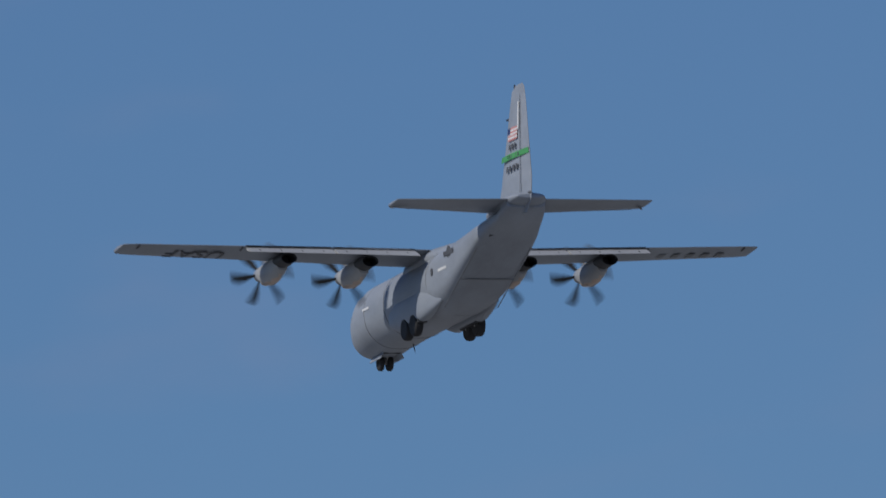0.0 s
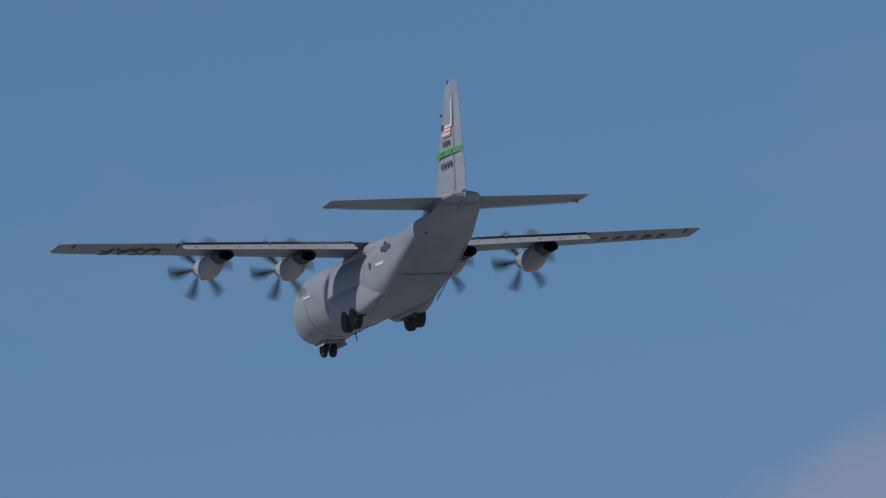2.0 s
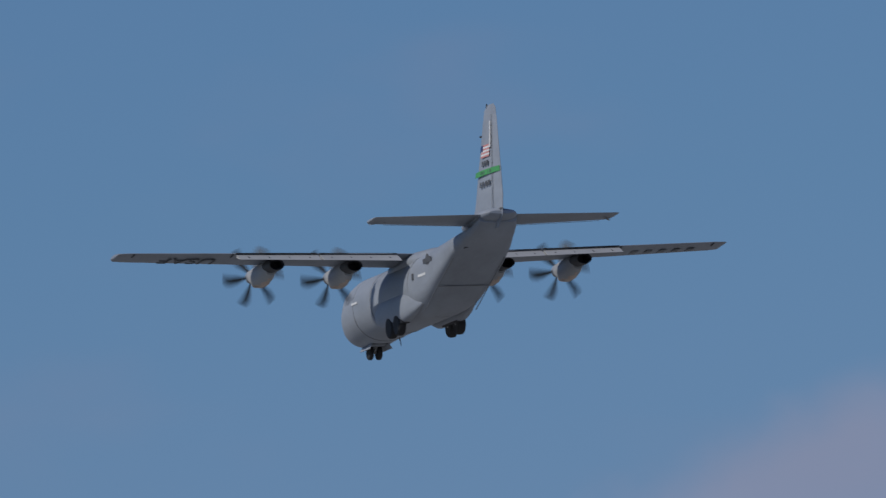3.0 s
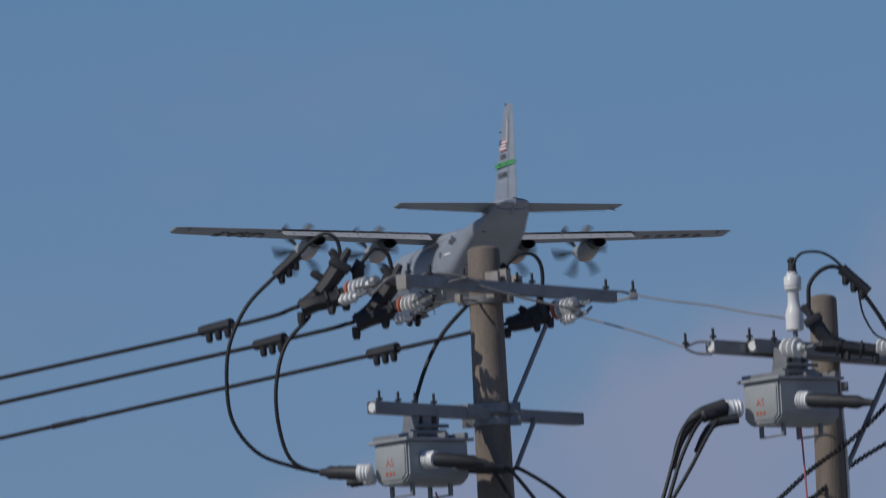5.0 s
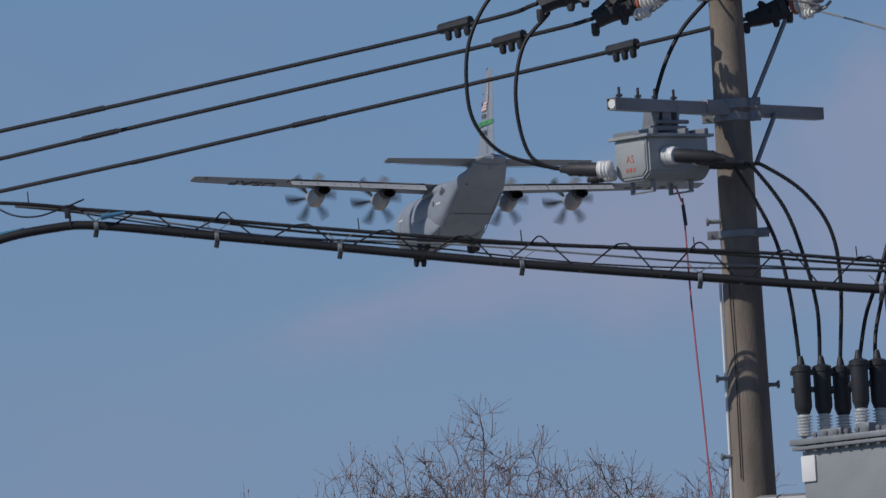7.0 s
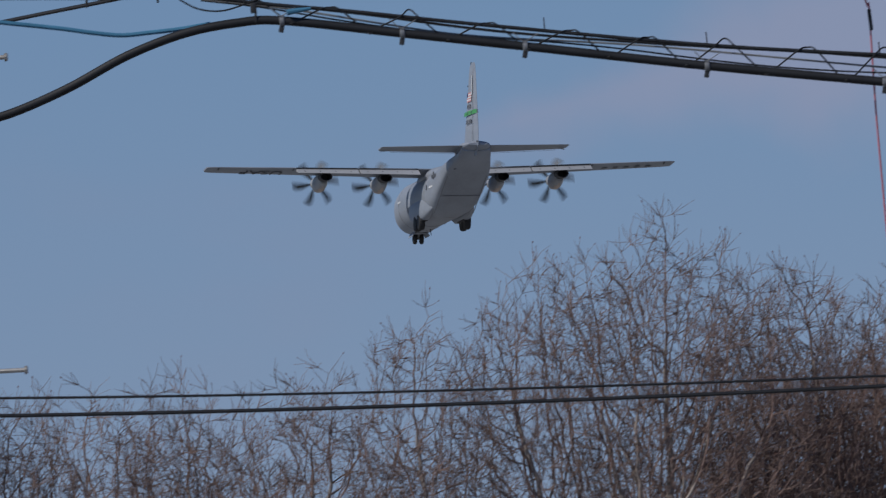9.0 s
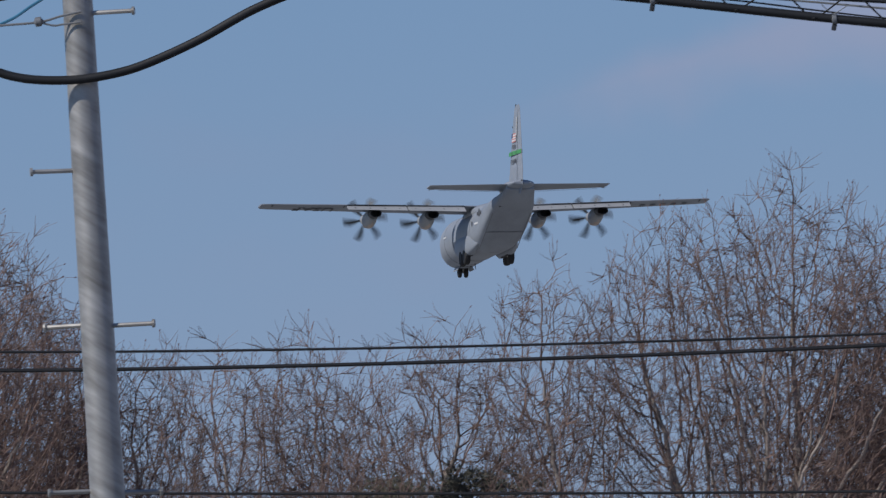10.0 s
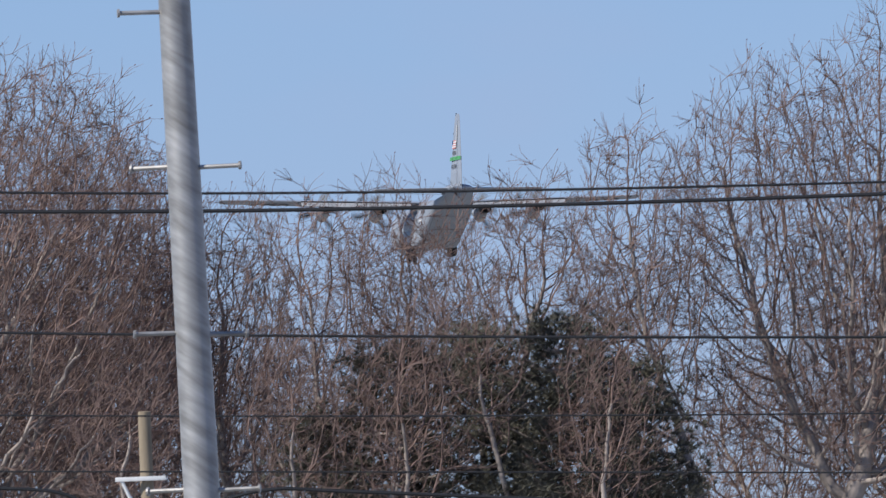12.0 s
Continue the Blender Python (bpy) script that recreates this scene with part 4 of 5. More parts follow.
cable("pull_cord", [(3.325, 10.96), (3.332, 10.8), (3.34, 10.5), (3.36, 9.5), (3.39, 7.5), (3.41, 4.5)], 0.0055, M_PINK, "thin red pull cord hanging from the switch", "cord", 0.25, n=6)
bm = bmesh.new()
rod(bm, Q(1.238, 10.60, -0.42), Q(1.248, 10.48, -0.42), 0.011, 10)
tagged(part("cord_grip", bm, M_COVER), "black grip on the red pull cord", "cord grip")
FEED = "black feeder cable running down to the transformer"
for pts in ([(1.49, 10.86), (1.53, 10.83), (1.649, 10.614), (1.763, 10.346), (1.824, 10.016), (1.851, 9.655), (1.851, 9.60)], [(1.60, 10.82), (1.659, 10.784), (1.823, 10.539), (1.919, 10.239), (1.973, 9.942), (1.968, 9.648), (1.967, 9.60)], [(1.65, 10.81), (1.71, 10.80), (1.927, 10.64), (2.076, 10.409), (2.116, 10.096), (2.085, 9.641), (2.083, 9.59)]):
    cable("feeder_cable", pts, 0.0115, M_CABLE, FEED, "feeder cable", -0.48, -0.3, group="feeder cables")

# shorter pole behind with its gear
pole_b = empty("utility_pole", label="weathered concrete utility pole carrying lightning arresters and a switch", category="utility pole", group="utility poles")
B_TOP = Q(3.493, 11.69, 1.0)
B_BASE = Vector((B_TOP.x - 0.1, POLE_Y + 1.0, 0))
shaft(B_BASE, B_TOP, 0.2, 0.080, M_CONCRETE, pole_b)
square_arm(pole_b, Q(2.83, 11.455, 0.1), Q(4.45, 11.25, 1.9), 0.07, 0.075)
square_arm(pole_b, Q(3.07, 11.448, 0.25), Q(4.60, 11.26, 2.1), 0.07, 0.075)
for x, z in ((2.85, 11.50), (3.06, 11.49), (3.2, 11.47)):
    bolt(pole_b, Q(x, z, 0.2))
bolt(pole_b, Q(2.69, 11.47, 0.1), 0.07)
for pts in ([(2.69, 11.46), (2.76, 11.485), (2.83, 11.48)], [(2.69, 11.45), (2.75, 11.42), (2.84, 11.41)]):
    bm = bmesh.new()
    tube(bm, chain(pts, 0.1), 0.008, 6, 3)
    part("strap", bm, M_GALV, pole_b)
bm = bmesh.new()
box(bm, 0.12, 0.08, 0.12, Matrix.Translation(Q(3.27, 11.33, 0.45)) @ pose(0, 0, 0, 0, 0, 45), 0.01)
part("arm_clamp", bm, M_RUST, pole_b)
pole_band(pole_b, Q(3.46, 11.18, 1.0), 0.088)
load_switch(0.32, 0.46, 0.26, Q(3.28, 11.10, 0.25), 40, SWITCH_LABEL)
bushing(Q(2.99, 11.085, 0.15), Q(2.90, 11.087, 0.12), Q(2.72, 11.045, 0.05), 0.052)
bushing(Q(3.32, 11.12, 0.0), Q(3.39, 11.115, -0.05), Q(3.75, 11.08, -0.2), 0.05)
for x, z0, z1, dy in ((3.325, 11.52, 11.86, 0.15), (3.945, 11.50, 11.82, 0.9), (4.15, 11.49, 11.82, 1.1)):
    th = empty("lightning_arrester", label="white polymer lightning arrester with a black cap", category="lightning arrester", group="lightning arresters")
    L = z1 - z0
    bm = bmesh.new()
    turned(bm, [(0.04, 0), (0.052, 0.006), (0.053, L * 0.27), (0.049, L * 0.33), (0.038, L * 0.42), (0.034, L * 0.50), (0.033, L * 0.66), (0.036, L * 0.68), (0.049, L * 0.70), (0.051, L * 0.73), (0.046, L * 0.745), (0.051, L * 0.76), (0.051, L * 0.90), (0.044, L * 0.93), (0.034, L * 0.94), (0.032, L)], Matrix.Translation(Q(x, z0, dy)), 22)
    part("body", bm, M_PORCELAIN, th)
    bm = bmesh.new()
    turned(bm, [(0.026, 0), (0.022, 0.06), (0.028, 0.065), (0.028, 0.075), (0.012, 0.09)], Matrix.Translation(Q(x + 0.002, z1 - 0.005, dy)), 14)
    part("cap", bm, M_COVER, th)
    bm = bmesh.new()
    rod(bm, Q(x, z0 - 0.06, dy), Q(x, z0 + 0.01, dy), 0.014, 10)
    part("foot", bm, M_GALV, th)
insulator(Q(3.24, 11.425, 0.1), Q(3.36, 11.42, 0.0), 0.055, 3, "ribbed white porcelain line insulator", False)
insulator(Q(3.79, 11.40, 0.8), Q(3.90, 11.395, 0.7), 0.05, 3, "ribbed white porcelain line insulator", False)
insulator(Q(4.25, 11.36, 1.2), Q(4.34, 11.355, 1.1), 0.05, 3, "ribbed white porcelain line insulator", False)
strain_cover(chain([(3.60, 11.42), (3.52, 11.45), (3.46, 11.52), (3.42, 11.60)], -0.05), 0.05, chain([(3.45, 11.43), (3.60, 11.41), (3.78, 11.38)], -0.05))
strain_cover(chain([(4.20, 11.36), (4.12, 11.40), (4.06, 11.48), (4.03, 11.56)], 0.65), 0.05, chain([(4.0, 11.38), (4.15, 11.35), (4.36, 11.32)], 0.65))
tap_connector(Q(3.76, 11.72, 0.0), Q(3.61, 11.865, 0.0))
tap_connector(Q(4.55, 11.68, 0.7), Q(4.42, 11.80, 0.7))
cable("jumper_cable", [(3.333, 11.90), (3.36, 11.945), (3.40, 11.97), (3.49, 11.967), (3.56, 11.93), (3.62, 11.87)], 0.008, M_CABLE, JUMPER, "jumper cable", 0.1, group="jumper cables")
cable("jumper_cable", [(3.41, 11.60), (3.412, 11.70), (3.425, 11.79), (3.50, 11.865), (3.60, 11.866), (3.732, 11.71), (3.867, 11.475), (3.952, 11.209), (3.945, 10.98)], 0.0125, M_CABLE, JUMPER, "jumper cable", 0.0, group="jumper cables")
cable("jumper_cable", [(3.70, 11.74), (3.72, 11.60), (3.78, 11.48), (3.86, 11.43)], 0.006, M_CABLE, JUMPER, "jumper cable", 0.0, group="jumper cables")
cable("jumper_cable", [(3.95, 11.87), (3.99, 11.92), (4.06, 11.93), (4.16, 11.88), (4.25, 11.75), (4.28, 11.60), (4.25, 11.42)], 0.008, M_CABLE, JUMPER, "jumper cable", 0.8, group="jumper cables")
cable("jumper_cable", [(4.157, 11.87), (4.20, 11.915), (4.28, 11.905), (4.40, 11.84), (4.50, 11.70)], 0.008, M_CABLE, JUMPER, "jumper cable", 1.0, group="jumper cables")
cable("jumper_cable", [(4.04, 11.57), (4.08, 11.68), (4.18, 11.77), (4.30, 11.80), (4.42, 11.79), (4.52, 11.70), (4.62, 11.50)], 0.0125, M_CABLE, JUMPER, "jumper cable", 0.65, group="jumper cables")
for pts in ([(2.75, 11.06), (2.66, 11.0), (2.60, 10.86), (2.52, 10.62), (2.42, 10.36), (2.33, 10.1), (2.25, 9.9), (2.194, 9.64)], [(2.76, 11.04), (2.70, 10.96), (2.62, 10.80), (2.53, 10.55), (2.43, 10.3), (2.35, 10.0), (2.30, 9.8), (2.286, 9.64)], [(2.85, 11.03), (2.78, 10.93), (2.68, 10.76), (2.55, 10.56), (2.43, 10.36), (2.378, 10.1), (2.38, 9.87), (2.421, 9.63)]):
    cable("feeder_cable", pts, 0.0115, M_CABLE, FEED, "feeder cable", 0.0, -0.3, group="feeder cables")
for pts in ([(2.42, 11.775), (2.62, 11.73), (2.85, 11.69), (3.1, 11.63), (3.5, 11.55)], [(2.1, 11.665), (2.3, 11.60), (2.5, 11.53), (2.69, 11.455)]):
    cable("stay_wire", pts, 0.005, M_RUST, "thin rusty stay wire between the two poles", "wire", 0.5, 0.3, n=6, group="stay wires")

for x, z, dy in ((2.975, 10.03, 0.1), (3.13, 10.05, 0.3), (3.27, 10.03, 0.2)):
    th = empty("fuse_cutout", label="ribbed white porcelain fuse cutout on a grey bracket", category="fuse cutout", group="fuse cutouts")
    bm = bmesh.new()
    turned(bm, [(0.02, 0), (0.042, 0.004), (0.046, 0.02), (0.046, 0.115), (0.04, 0.125)], Matrix.Translation(Q(x, z, dy)), 18)
    part("fuse_tube", bm, M_PORCELAIN, th)
    bm = bmesh.new()
    turned(bm, [(0.03, 0)] + [(r_, 0.03 * k + o) for k in range(5) for r_, o in ((0.036, 0.003), (0.058 if k == 1 else 0.05, 0.012), (0.036, 0.024))] + [(0.03, 0.16), (0.026, 0.175), (0.012, 0.185)], Matrix.Translation(Q(x + 0.005, z + 0.205, dy)), 18)
    part("ribbed_body", bm, M_PORCELAIN, th)
    bm = bmesh.new()
    turned(bm, [(0.036, 0), (0.036, 0.08)], Matrix.Translation(Q(x, z + 0.12, dy)), 14)
    box(bm, 0.15, 0.07, 0.07, Matrix.Translation(Q(x + 0.075, z + 0.16, dy + 0.03)), 0.01)
    part("bracket", bm, M_BOX, th)
    bm = bmesh.new()
    turned(bm, [(0.034, 0), (0.036, 0.01), (0.03, 0.02), (0.0, 0.022)], Matrix.Translation(Q(x - 0.005, z + 0.165, dy - 0.04)) @ pose(0, 0, 0, 90, 0, 0), 16)
    part("plug", bm, M_PORCELAIN, th)
    bm = bmesh.new()
    turned(bm, [(0.036, -0.035), (0.04, -0.03), (0.04, 0.0), (0.03, 0.004)], Matrix.Translation(Q(x, z, dy)), 14)
    rod(bm, Q(x, z - 0.06, dy), Q(x, z - 0.02, dy), 0.012, 8)
    part("bottom_cap", bm, M_COVER, th)
cable("fuse_lead", [(2.945, 10.38), (2.96, 10.44), (3.0, 10.475), (3.08, 10.485), (3.17, 10.48), (3.25, 10.465), (3.28, 10.43), (3.285, 10.37)], 0.009, M_CABLE, "black lead looping over the fuse cutouts", "cable", 0.12, 0.2, group="fuse leads")
cable("fuse_lead", [(3.04, 10.487), (3.12, 10.472), (3.2, 10.474), (3.26, 10.45)], 0.008, M_CABLE, "black lead looping over the fuse cutouts", "cable", 0.1, 0.15, group="fuse leads")
cable("fuse_lead", [(2.95, 10.06), (2.90, 10.07), (2.86, 10.04), (2.83, 9.97), (2.82, 9.85), (2.8, 9.6)], 0.009, M_CABLE, "black lead looping over the fuse cutouts", "cable", 0.05, 0.05, group="fuse leads")


def twisted_lead(pts, dy0, dy1, r=0.0085, pitch=0.075):
    """Two black wires twisted round each other along a smooth line."""
    line = spline(chain(pts, dy0, dy1), 40)
    for turn in (0.0, math.pi):
        bm = bmesh.new()
        path, way = [], turn
        for i, q in enumerate(line):
            d = (line[min(i + 1, len(line) - 1)] - line[max(i - 1, 0)]).normalized()
            a = d.cross(Vector((0, 1, 0))).normalized()
            path.append(q + (a * math.cos(way) + Vector((0, 1, 0)) * math.sin(way)) * r)
            way += 2 * math.pi * ((line[min(i + 1, len(line) - 1)] - q).length) / pitch
        tube(bm, path, r * 0.82, 6, 0)
        tagged(part("twisted_lead", bm, M_CABLE), "black lead twisted with another beside the fuse cutouts", "cable", "twisted leads")


twisted_lead([(2.995, 10.38), (3.05, 10.43), (3.11, 10.50), (3.21, 10.58), (3.34, 10.69), (3.44, 10.76), (3.58, 10.85), (3.74, 10.98), (3.88, 11.12)], 0.15, 1.2)
twisted_lead([(3.15, 10.37), (3.18, 10.38), (3.25, 10.45), (3.33, 10.53), (3.40, 10.57), (3.58, 10.71), (3.81, 10.84), (4.2, 11.02)], 0.3, 1.3)
bm = bmesh.new()
rod(bm, Q(3.57, 10.70, 0.98), Q(3.88, 11.32, 1.25), 0.016, 10)
part("brace", bm, M_GALV, pole_b)
bm = bmesh.new()
tube(bm, chain([(3.56, 11.34), (3.565, 11.15), (3.575, 10.9), (3.58, 10.6), (3.57, 9.6), (3.56, 6.0)], 0.97), 0.009, 6, 4)
part("earth_conduit", bm, M_PORCELAIN, pole_b, "slim pale earth-wire conduit")
for pts, ends in (([(2.90, 11.105), (2.755, 11.065), (2.673, 10.99), (2.62, 10.90), (2.575, 10.76)], (0.047, 0.015)), ([(2.965, 11.03), (2.835, 11.01), (2.77, 10.95), (2.715, 10.85)], (0.030, 0.014))):
    bm = bmesh.new()
    tube(bm, chain(pts, 0.1, 0.0), 0.03, 12, 6, ends=ends)
    tagged(part("cable_boot", bm, M_COVER), "thick tapered black boot over the switch cables", "cable boot", "cable boots")

# transformer below
tr = empty("pole_transformer", label="grey pole-mounted transformer with six cable bushings on its lid", category="transformer")
T_MID = Q(2.373, 8.85, -0.3)
T_YAW = 51
bm = bmesh.new()
box(bm, 0.96, 0.62, 0.62, Matrix.Translation(T_MID) @ pose(0, 0, 0, 0, 0, T_YAW), 0.02)
part("tank", bm, M_TANK, tr)
bm = bmesh.new()
box(bm, 1.06, 0.72, 0.035, Matrix.Translation(T_MID + Vector((0, 0, 0.325))) @ pose(0, 0, 0, 0, 0, T_YAW), 0.008)
part("lid", bm, M_GALV, tr)
bm = bmesh.new()
box(bm, 1.04, 0.70, 0.02, Matrix.Translation(T_MID + Vector((0, 0, 0.290))) @ pose(0, 0, 0, 0, 0, T_YAW), 0.004)
part("flange", bm, M_GALV, tr)
T_POSE = Matrix.Translation(T_MID) @ pose(0, 0, 0.342, 0, 0, T_YAW)
for k in range(12):
    for x, y in ((-0.49 + k * 0.089, -0.33), *(((-0.50, -0.27 + k * 0.077),) if k < 8 else ())):
        bm = bmesh.new()
        turned(bm, [(0.013, -0.075), (0.013, 0.012), (0.016, 0.013), (0.016, 0.026), (0.008, 0.034)], T_POSE @ pose(x, y, 0), 6)
        part("bolt", bm, M_GALV, tr)
for x, y, sx, sy, sz in ((-0.40, 0.12, 0.10, 0.16, 0.05), (-0.30, -0.22, 0.12, 0.08, 0.04), (-0.12, 0.05, 0.10, 0.12, 0.05), (0.05, -0.20, 0.14, 0.08, 0.045), (-0.42, -0.12, 0.07, 0.10, 0.06)):
    bm = bmesh.new()
    box(bm, sx, sy, sz, T_POSE @ pose(x, y, sz / 2), 0.008)
    part("lid_fitting", bm, M_GALV, tr)
bm = bmesh.new()
box(bm, 0.012, 0.10, 0.15, T_POSE @ pose(-0.487, 0.26, -0.17), 0.004)
part("lifting_lug", bm, M_PORCELAIN, tr)
for k in range(5):
    bm = bmesh.new()
    box(bm, 0.012, 0.05, 0.5, Matrix.Translation(T_MID) @ pose(0, 0, 0, 0, 0, T_YAW) @ pose(-0.4 + 0.2 * k, -0.33, -0.02), 0.003)
    part("cooling_fin", bm, M_TANK, tr)
bm = bmesh.new()
box(bm, 0.012, 0.22, 0.16, Matrix.Translation(T_MID) @ pose(0, 0, 0, 0, 0, T_YAW) @ pose(0.485, 0.02, 0.18), 0.004)
part("rating_plate", bm, M_GALV, tr)
for x, zt, dy in ((1.858, 9.632, -0.5), (1.975, 9.628, -0.42), (2.085, 9.615, -0.34), (2.19, 9.648, -0.62), (2.298, 9.642, -0.54), (2.412, 9.635, -0.46)):
    th = empty("transformer_bushing", label="ribbed white bushing under a black cable boot", category="bushing", group="transformer bushings")
    bm = bmesh.new()
    turned(bm, [(0.03, 0)] + [(r_, 0.018 * k + o) for k in range(7) for r_, o in ((0.03, 0.002), (0.05, 0.008), (0.03, 0.014))] + [(0.03, 0.135)], Matrix.Translation(Q(x, zt - 0.412, dy)), 18)
    part("ribbed_body", bm, M_PORCELAIN, th)
    bm = bmesh.new()
    turned(bm, [(0.036, 0), (0.048, 0.035), (0.050, 0.04), (0.051, 0.24), (0.056, 0.245), (0.056, 0.272), (0.042, 0.28), (0.024, 0.285), (0.019, 0.31), (0.013, 0.335)], Matrix.Translation(Q(x, zt - 0.282, dy)), 16)
    for s in (-1, 1):
        box(bm, 0.03, 0.03, 0.03, Matrix.Translation(Q(x + s * 0.05, zt - 0.04, dy)), 0.004)
        box(bm, 0.02, 0.03, 0.03, Matrix.Translation(Q(x + s * 0.055, zt - 0.14, dy)), 0.004)
    part("boot", bm, M_COVER, th)
bm = bmesh.new()
rod(bm, Q(1.56, 8.86, -0.1), Q(2.0, 8.86, -0.25), 0.04, 10)
part("mounting_arm", bm, M_GALV, tr)

# lashed communication cables
MESS = [(-9.0, 11.55), (-6.0, 11.25), (-4.3, 11.07), (-3.41, 10.947), (-3.022, 10.885), (-2.541, 10.838), (-2.186, 10.784), (-1.733, 10.724), (-0.926, 10.604), (0.367, 10.429), (1.662, 10.297), (2.528, 10.186), (4.5, 9.98), (9.0, 9.55)]
THICK = [(-9.0, 11.4), (-6.2, 10.95), (-5.2, 10.62), (-4.735, 10.346), (-4.544, 10.239), (-4.351, 10.184), (-4.1, 10.168), (-3.867, 10.192), (-3.669, 10.243), (-3.37, 10.363), (-3.037, 10.528), (-2.707, 10.640), (-2.4, 10.688), (-2.129, 10.688), (-1.449, 10.585), (-0.745, 10.477), (0.295, 10.317), (1.313, 10.178), (2.518, 10.022), (4.5, 9.80), (9.0, 9.35)]
FRONT = -0.53


def height_on(line, x):
    for (xa, za), (xb, zb) in zip(line, line[1:]):
        if xa <= x <= xb:
            return za + (zb - za) * (x - xa) / (xb - xa)
    return line[-1][1]


cable("telephone_cable", THICK, 0.026, M_CABLE, "thick black telephone cable hung from a messenger wire", "telephone cable", FRONT, n=12)
cable("messenger_wire", MESS, 0.011, M_CABLE, "black messenger wire carrying the telephone cables", "messenger wire", FRONT - 0.02)
for off, amp, ph, r_, tone in ((-0.018, 0.012, 0.0, 0.008, M_CABLE), (-0.055, 0.02, 1.3, 0.006, M_GALV), (-0.085, 0.022, 2.6, 0.005, M_CABLE)):
    pts = [(x_, height_on(MESS, x_) + off * min(1, max(0.2, (x_ + 2.6) / 1.5)) + amp * math.sin(x_ * 2.1 + ph) * min(1, max(0, (x_ + 2.4)))) for x_ in [-2.6 + 0.35 * k for k in range(24)]]
    cable("drop_wire", pts, r_, tone, "thin wire lashed along the messenger wire", "wire", FRONT + 0.03, step=4, n=6, group="lashed wires")
# spiral hanger winding round messenger and cable
random.seed(4)
pts = []
x_ = -2.30
while x_ < 5.0:
    w_ = 0.455 + random.uniform(-0.03, 0.03)
    zt, zb = height_on(MESS, x_), height_on(THICK, x_ + w_ * 0.5)
    lift = random.choice((0.012, 0.045, 0.02))
    pts += [(x_ - w_ * 0.12, zt + 0.004), (x_, zt + lift), (x_ + w_ * 0.12, zt), (x_ + w_ * 0.42, zb + 0.008), (x_ + w_ * 0.5, zb - 0.004 + random.uniform(-0.02, 0.0)), (x_ + w_ * 0.58, zb + 0.006)]
    x_ += w_
bm = bmesh.new()
path = [Q(x, z, FRONT - 0.035 + 0.03 * (i % 2)) for i, (x, z) in enumerate(pts)]
tube(bm, path, 0.0048, 6, 4)
tagged(part("spiral_hanger", bm, M_CABLE), "black wire spiral hanger wound round messenger and cable", "cable hanger")
for x_ in (-2.139, -1.449, -0.745, 0.295, 1.313, 2.35, 3.35, 4.4):
    th = empty("cable_clip", label="small dark strap clip under the telephone cable", category="cable clip", group="cable clips")
    z_ = height_on(THICK, x_)
    bm = bmesh.new()
    turned(bm, [(0.028, -0.014), (0.033, -0.01), (0.033, 0.01), (0.028, 0.014)], Matrix.Translation(Q(x_, z_, FRONT)) @ pose(0, 0, 0, 0, 90, 0), 14)
    part("strap", bm, M_GALV, th)
    bm = bmesh.new()
    box(bm, 0.028, 0.02, 0.045, Matrix.Translation(Q(x_ - 0.004, z_ - 0.045, FRONT)) @ pose(0, 0, 0, 0, 12, 0), 0.005)
    part("buckle", bm, M_COVER, th)
    bm = bmesh.new()
    tube(bm, chain([(x_ - 0.07, z_ + 0.085), (x_ - 0.02, z_ + 0.035), (x_, z_ + 0.03), (x_ + 0.03, z_ + 0.045), (x_ + 0.08, z_ + 0.075)], FRONT - 0.03), 0.003, 5, 3)
    part("tie", bm, M_GALV, th)
for x_ in (-0.63, 0.30, 1.29, 2.22, -2.52):
    bm = bmesh.new()
    z_ = height_on(MESS, x_)
    rod(bm, Q(x_, z_, FRONT - 0.02), Q(x_ - 0.004, z_ + 0.075, FRONT - 0.02), 0.004, 6)
    tagged(part("tie_wire", bm, M_CABLE), "short tie wire end standing off the messenger", "wire tie", "tie wires")
cable("blue_cable", [(-4.6, 10.93), (-4.2, 10.83), (-3.8, 10.76), (-3.421, 10.703), (-3.24, 10.67), (-3.065, 10.647), (-2.9, 10.655), (-2.723, 10.668), (-2.55, 10.69)], 0.013, M_BLUE, "blue-sleeved cable joining the telephone cable", "cable", FRONT + 0.04)
bm = bmesh.new()
tube(bm, chain([(-2.11, 10.735), (-2.04, 10.745), (-1.97, 10.752)], FRONT - 0.04), 0.016, 10, 3, ends=(0.018, 0.009))
tagged(part("cable_end_cap", bm, M_BLUE), "blue tape wrapped on a cable end", "cable tape", "blue tape wraps")
bm = bmesh.new()
rod(bm, Q(-2.86, 10.875, FRONT - 0.02), Q(-2.74, 10.855, FRONT - 0.02), 0.017, 10)
tagged(part("cable_end_cap", bm, M_BLUE), "blue tape wrapped on a cable end", "cable tape", "blue tape wraps")
cable("drop_wire", [(-2.75, 10.855), (-2.62, 10.78), (-2.48, 10.762), (-2.33, 10.80), (-2.2, 10.845)], 0.005, M_CABLE, "thin wire lashed along the messenger wire", "wire", FRONT - 0.03, n=6, group="lashed wires")
cable("drop_wire", [(-6.5, 11.05), (-4.6, 10.93), (-3.41, 10.875), (-3.1, 10.86), (-2.75, 10.86)], 0.008, M_CABLE, "thin wire lashed along the messenger wire", "wire", FRONT + 0.02, n=6, group="lashed wires")
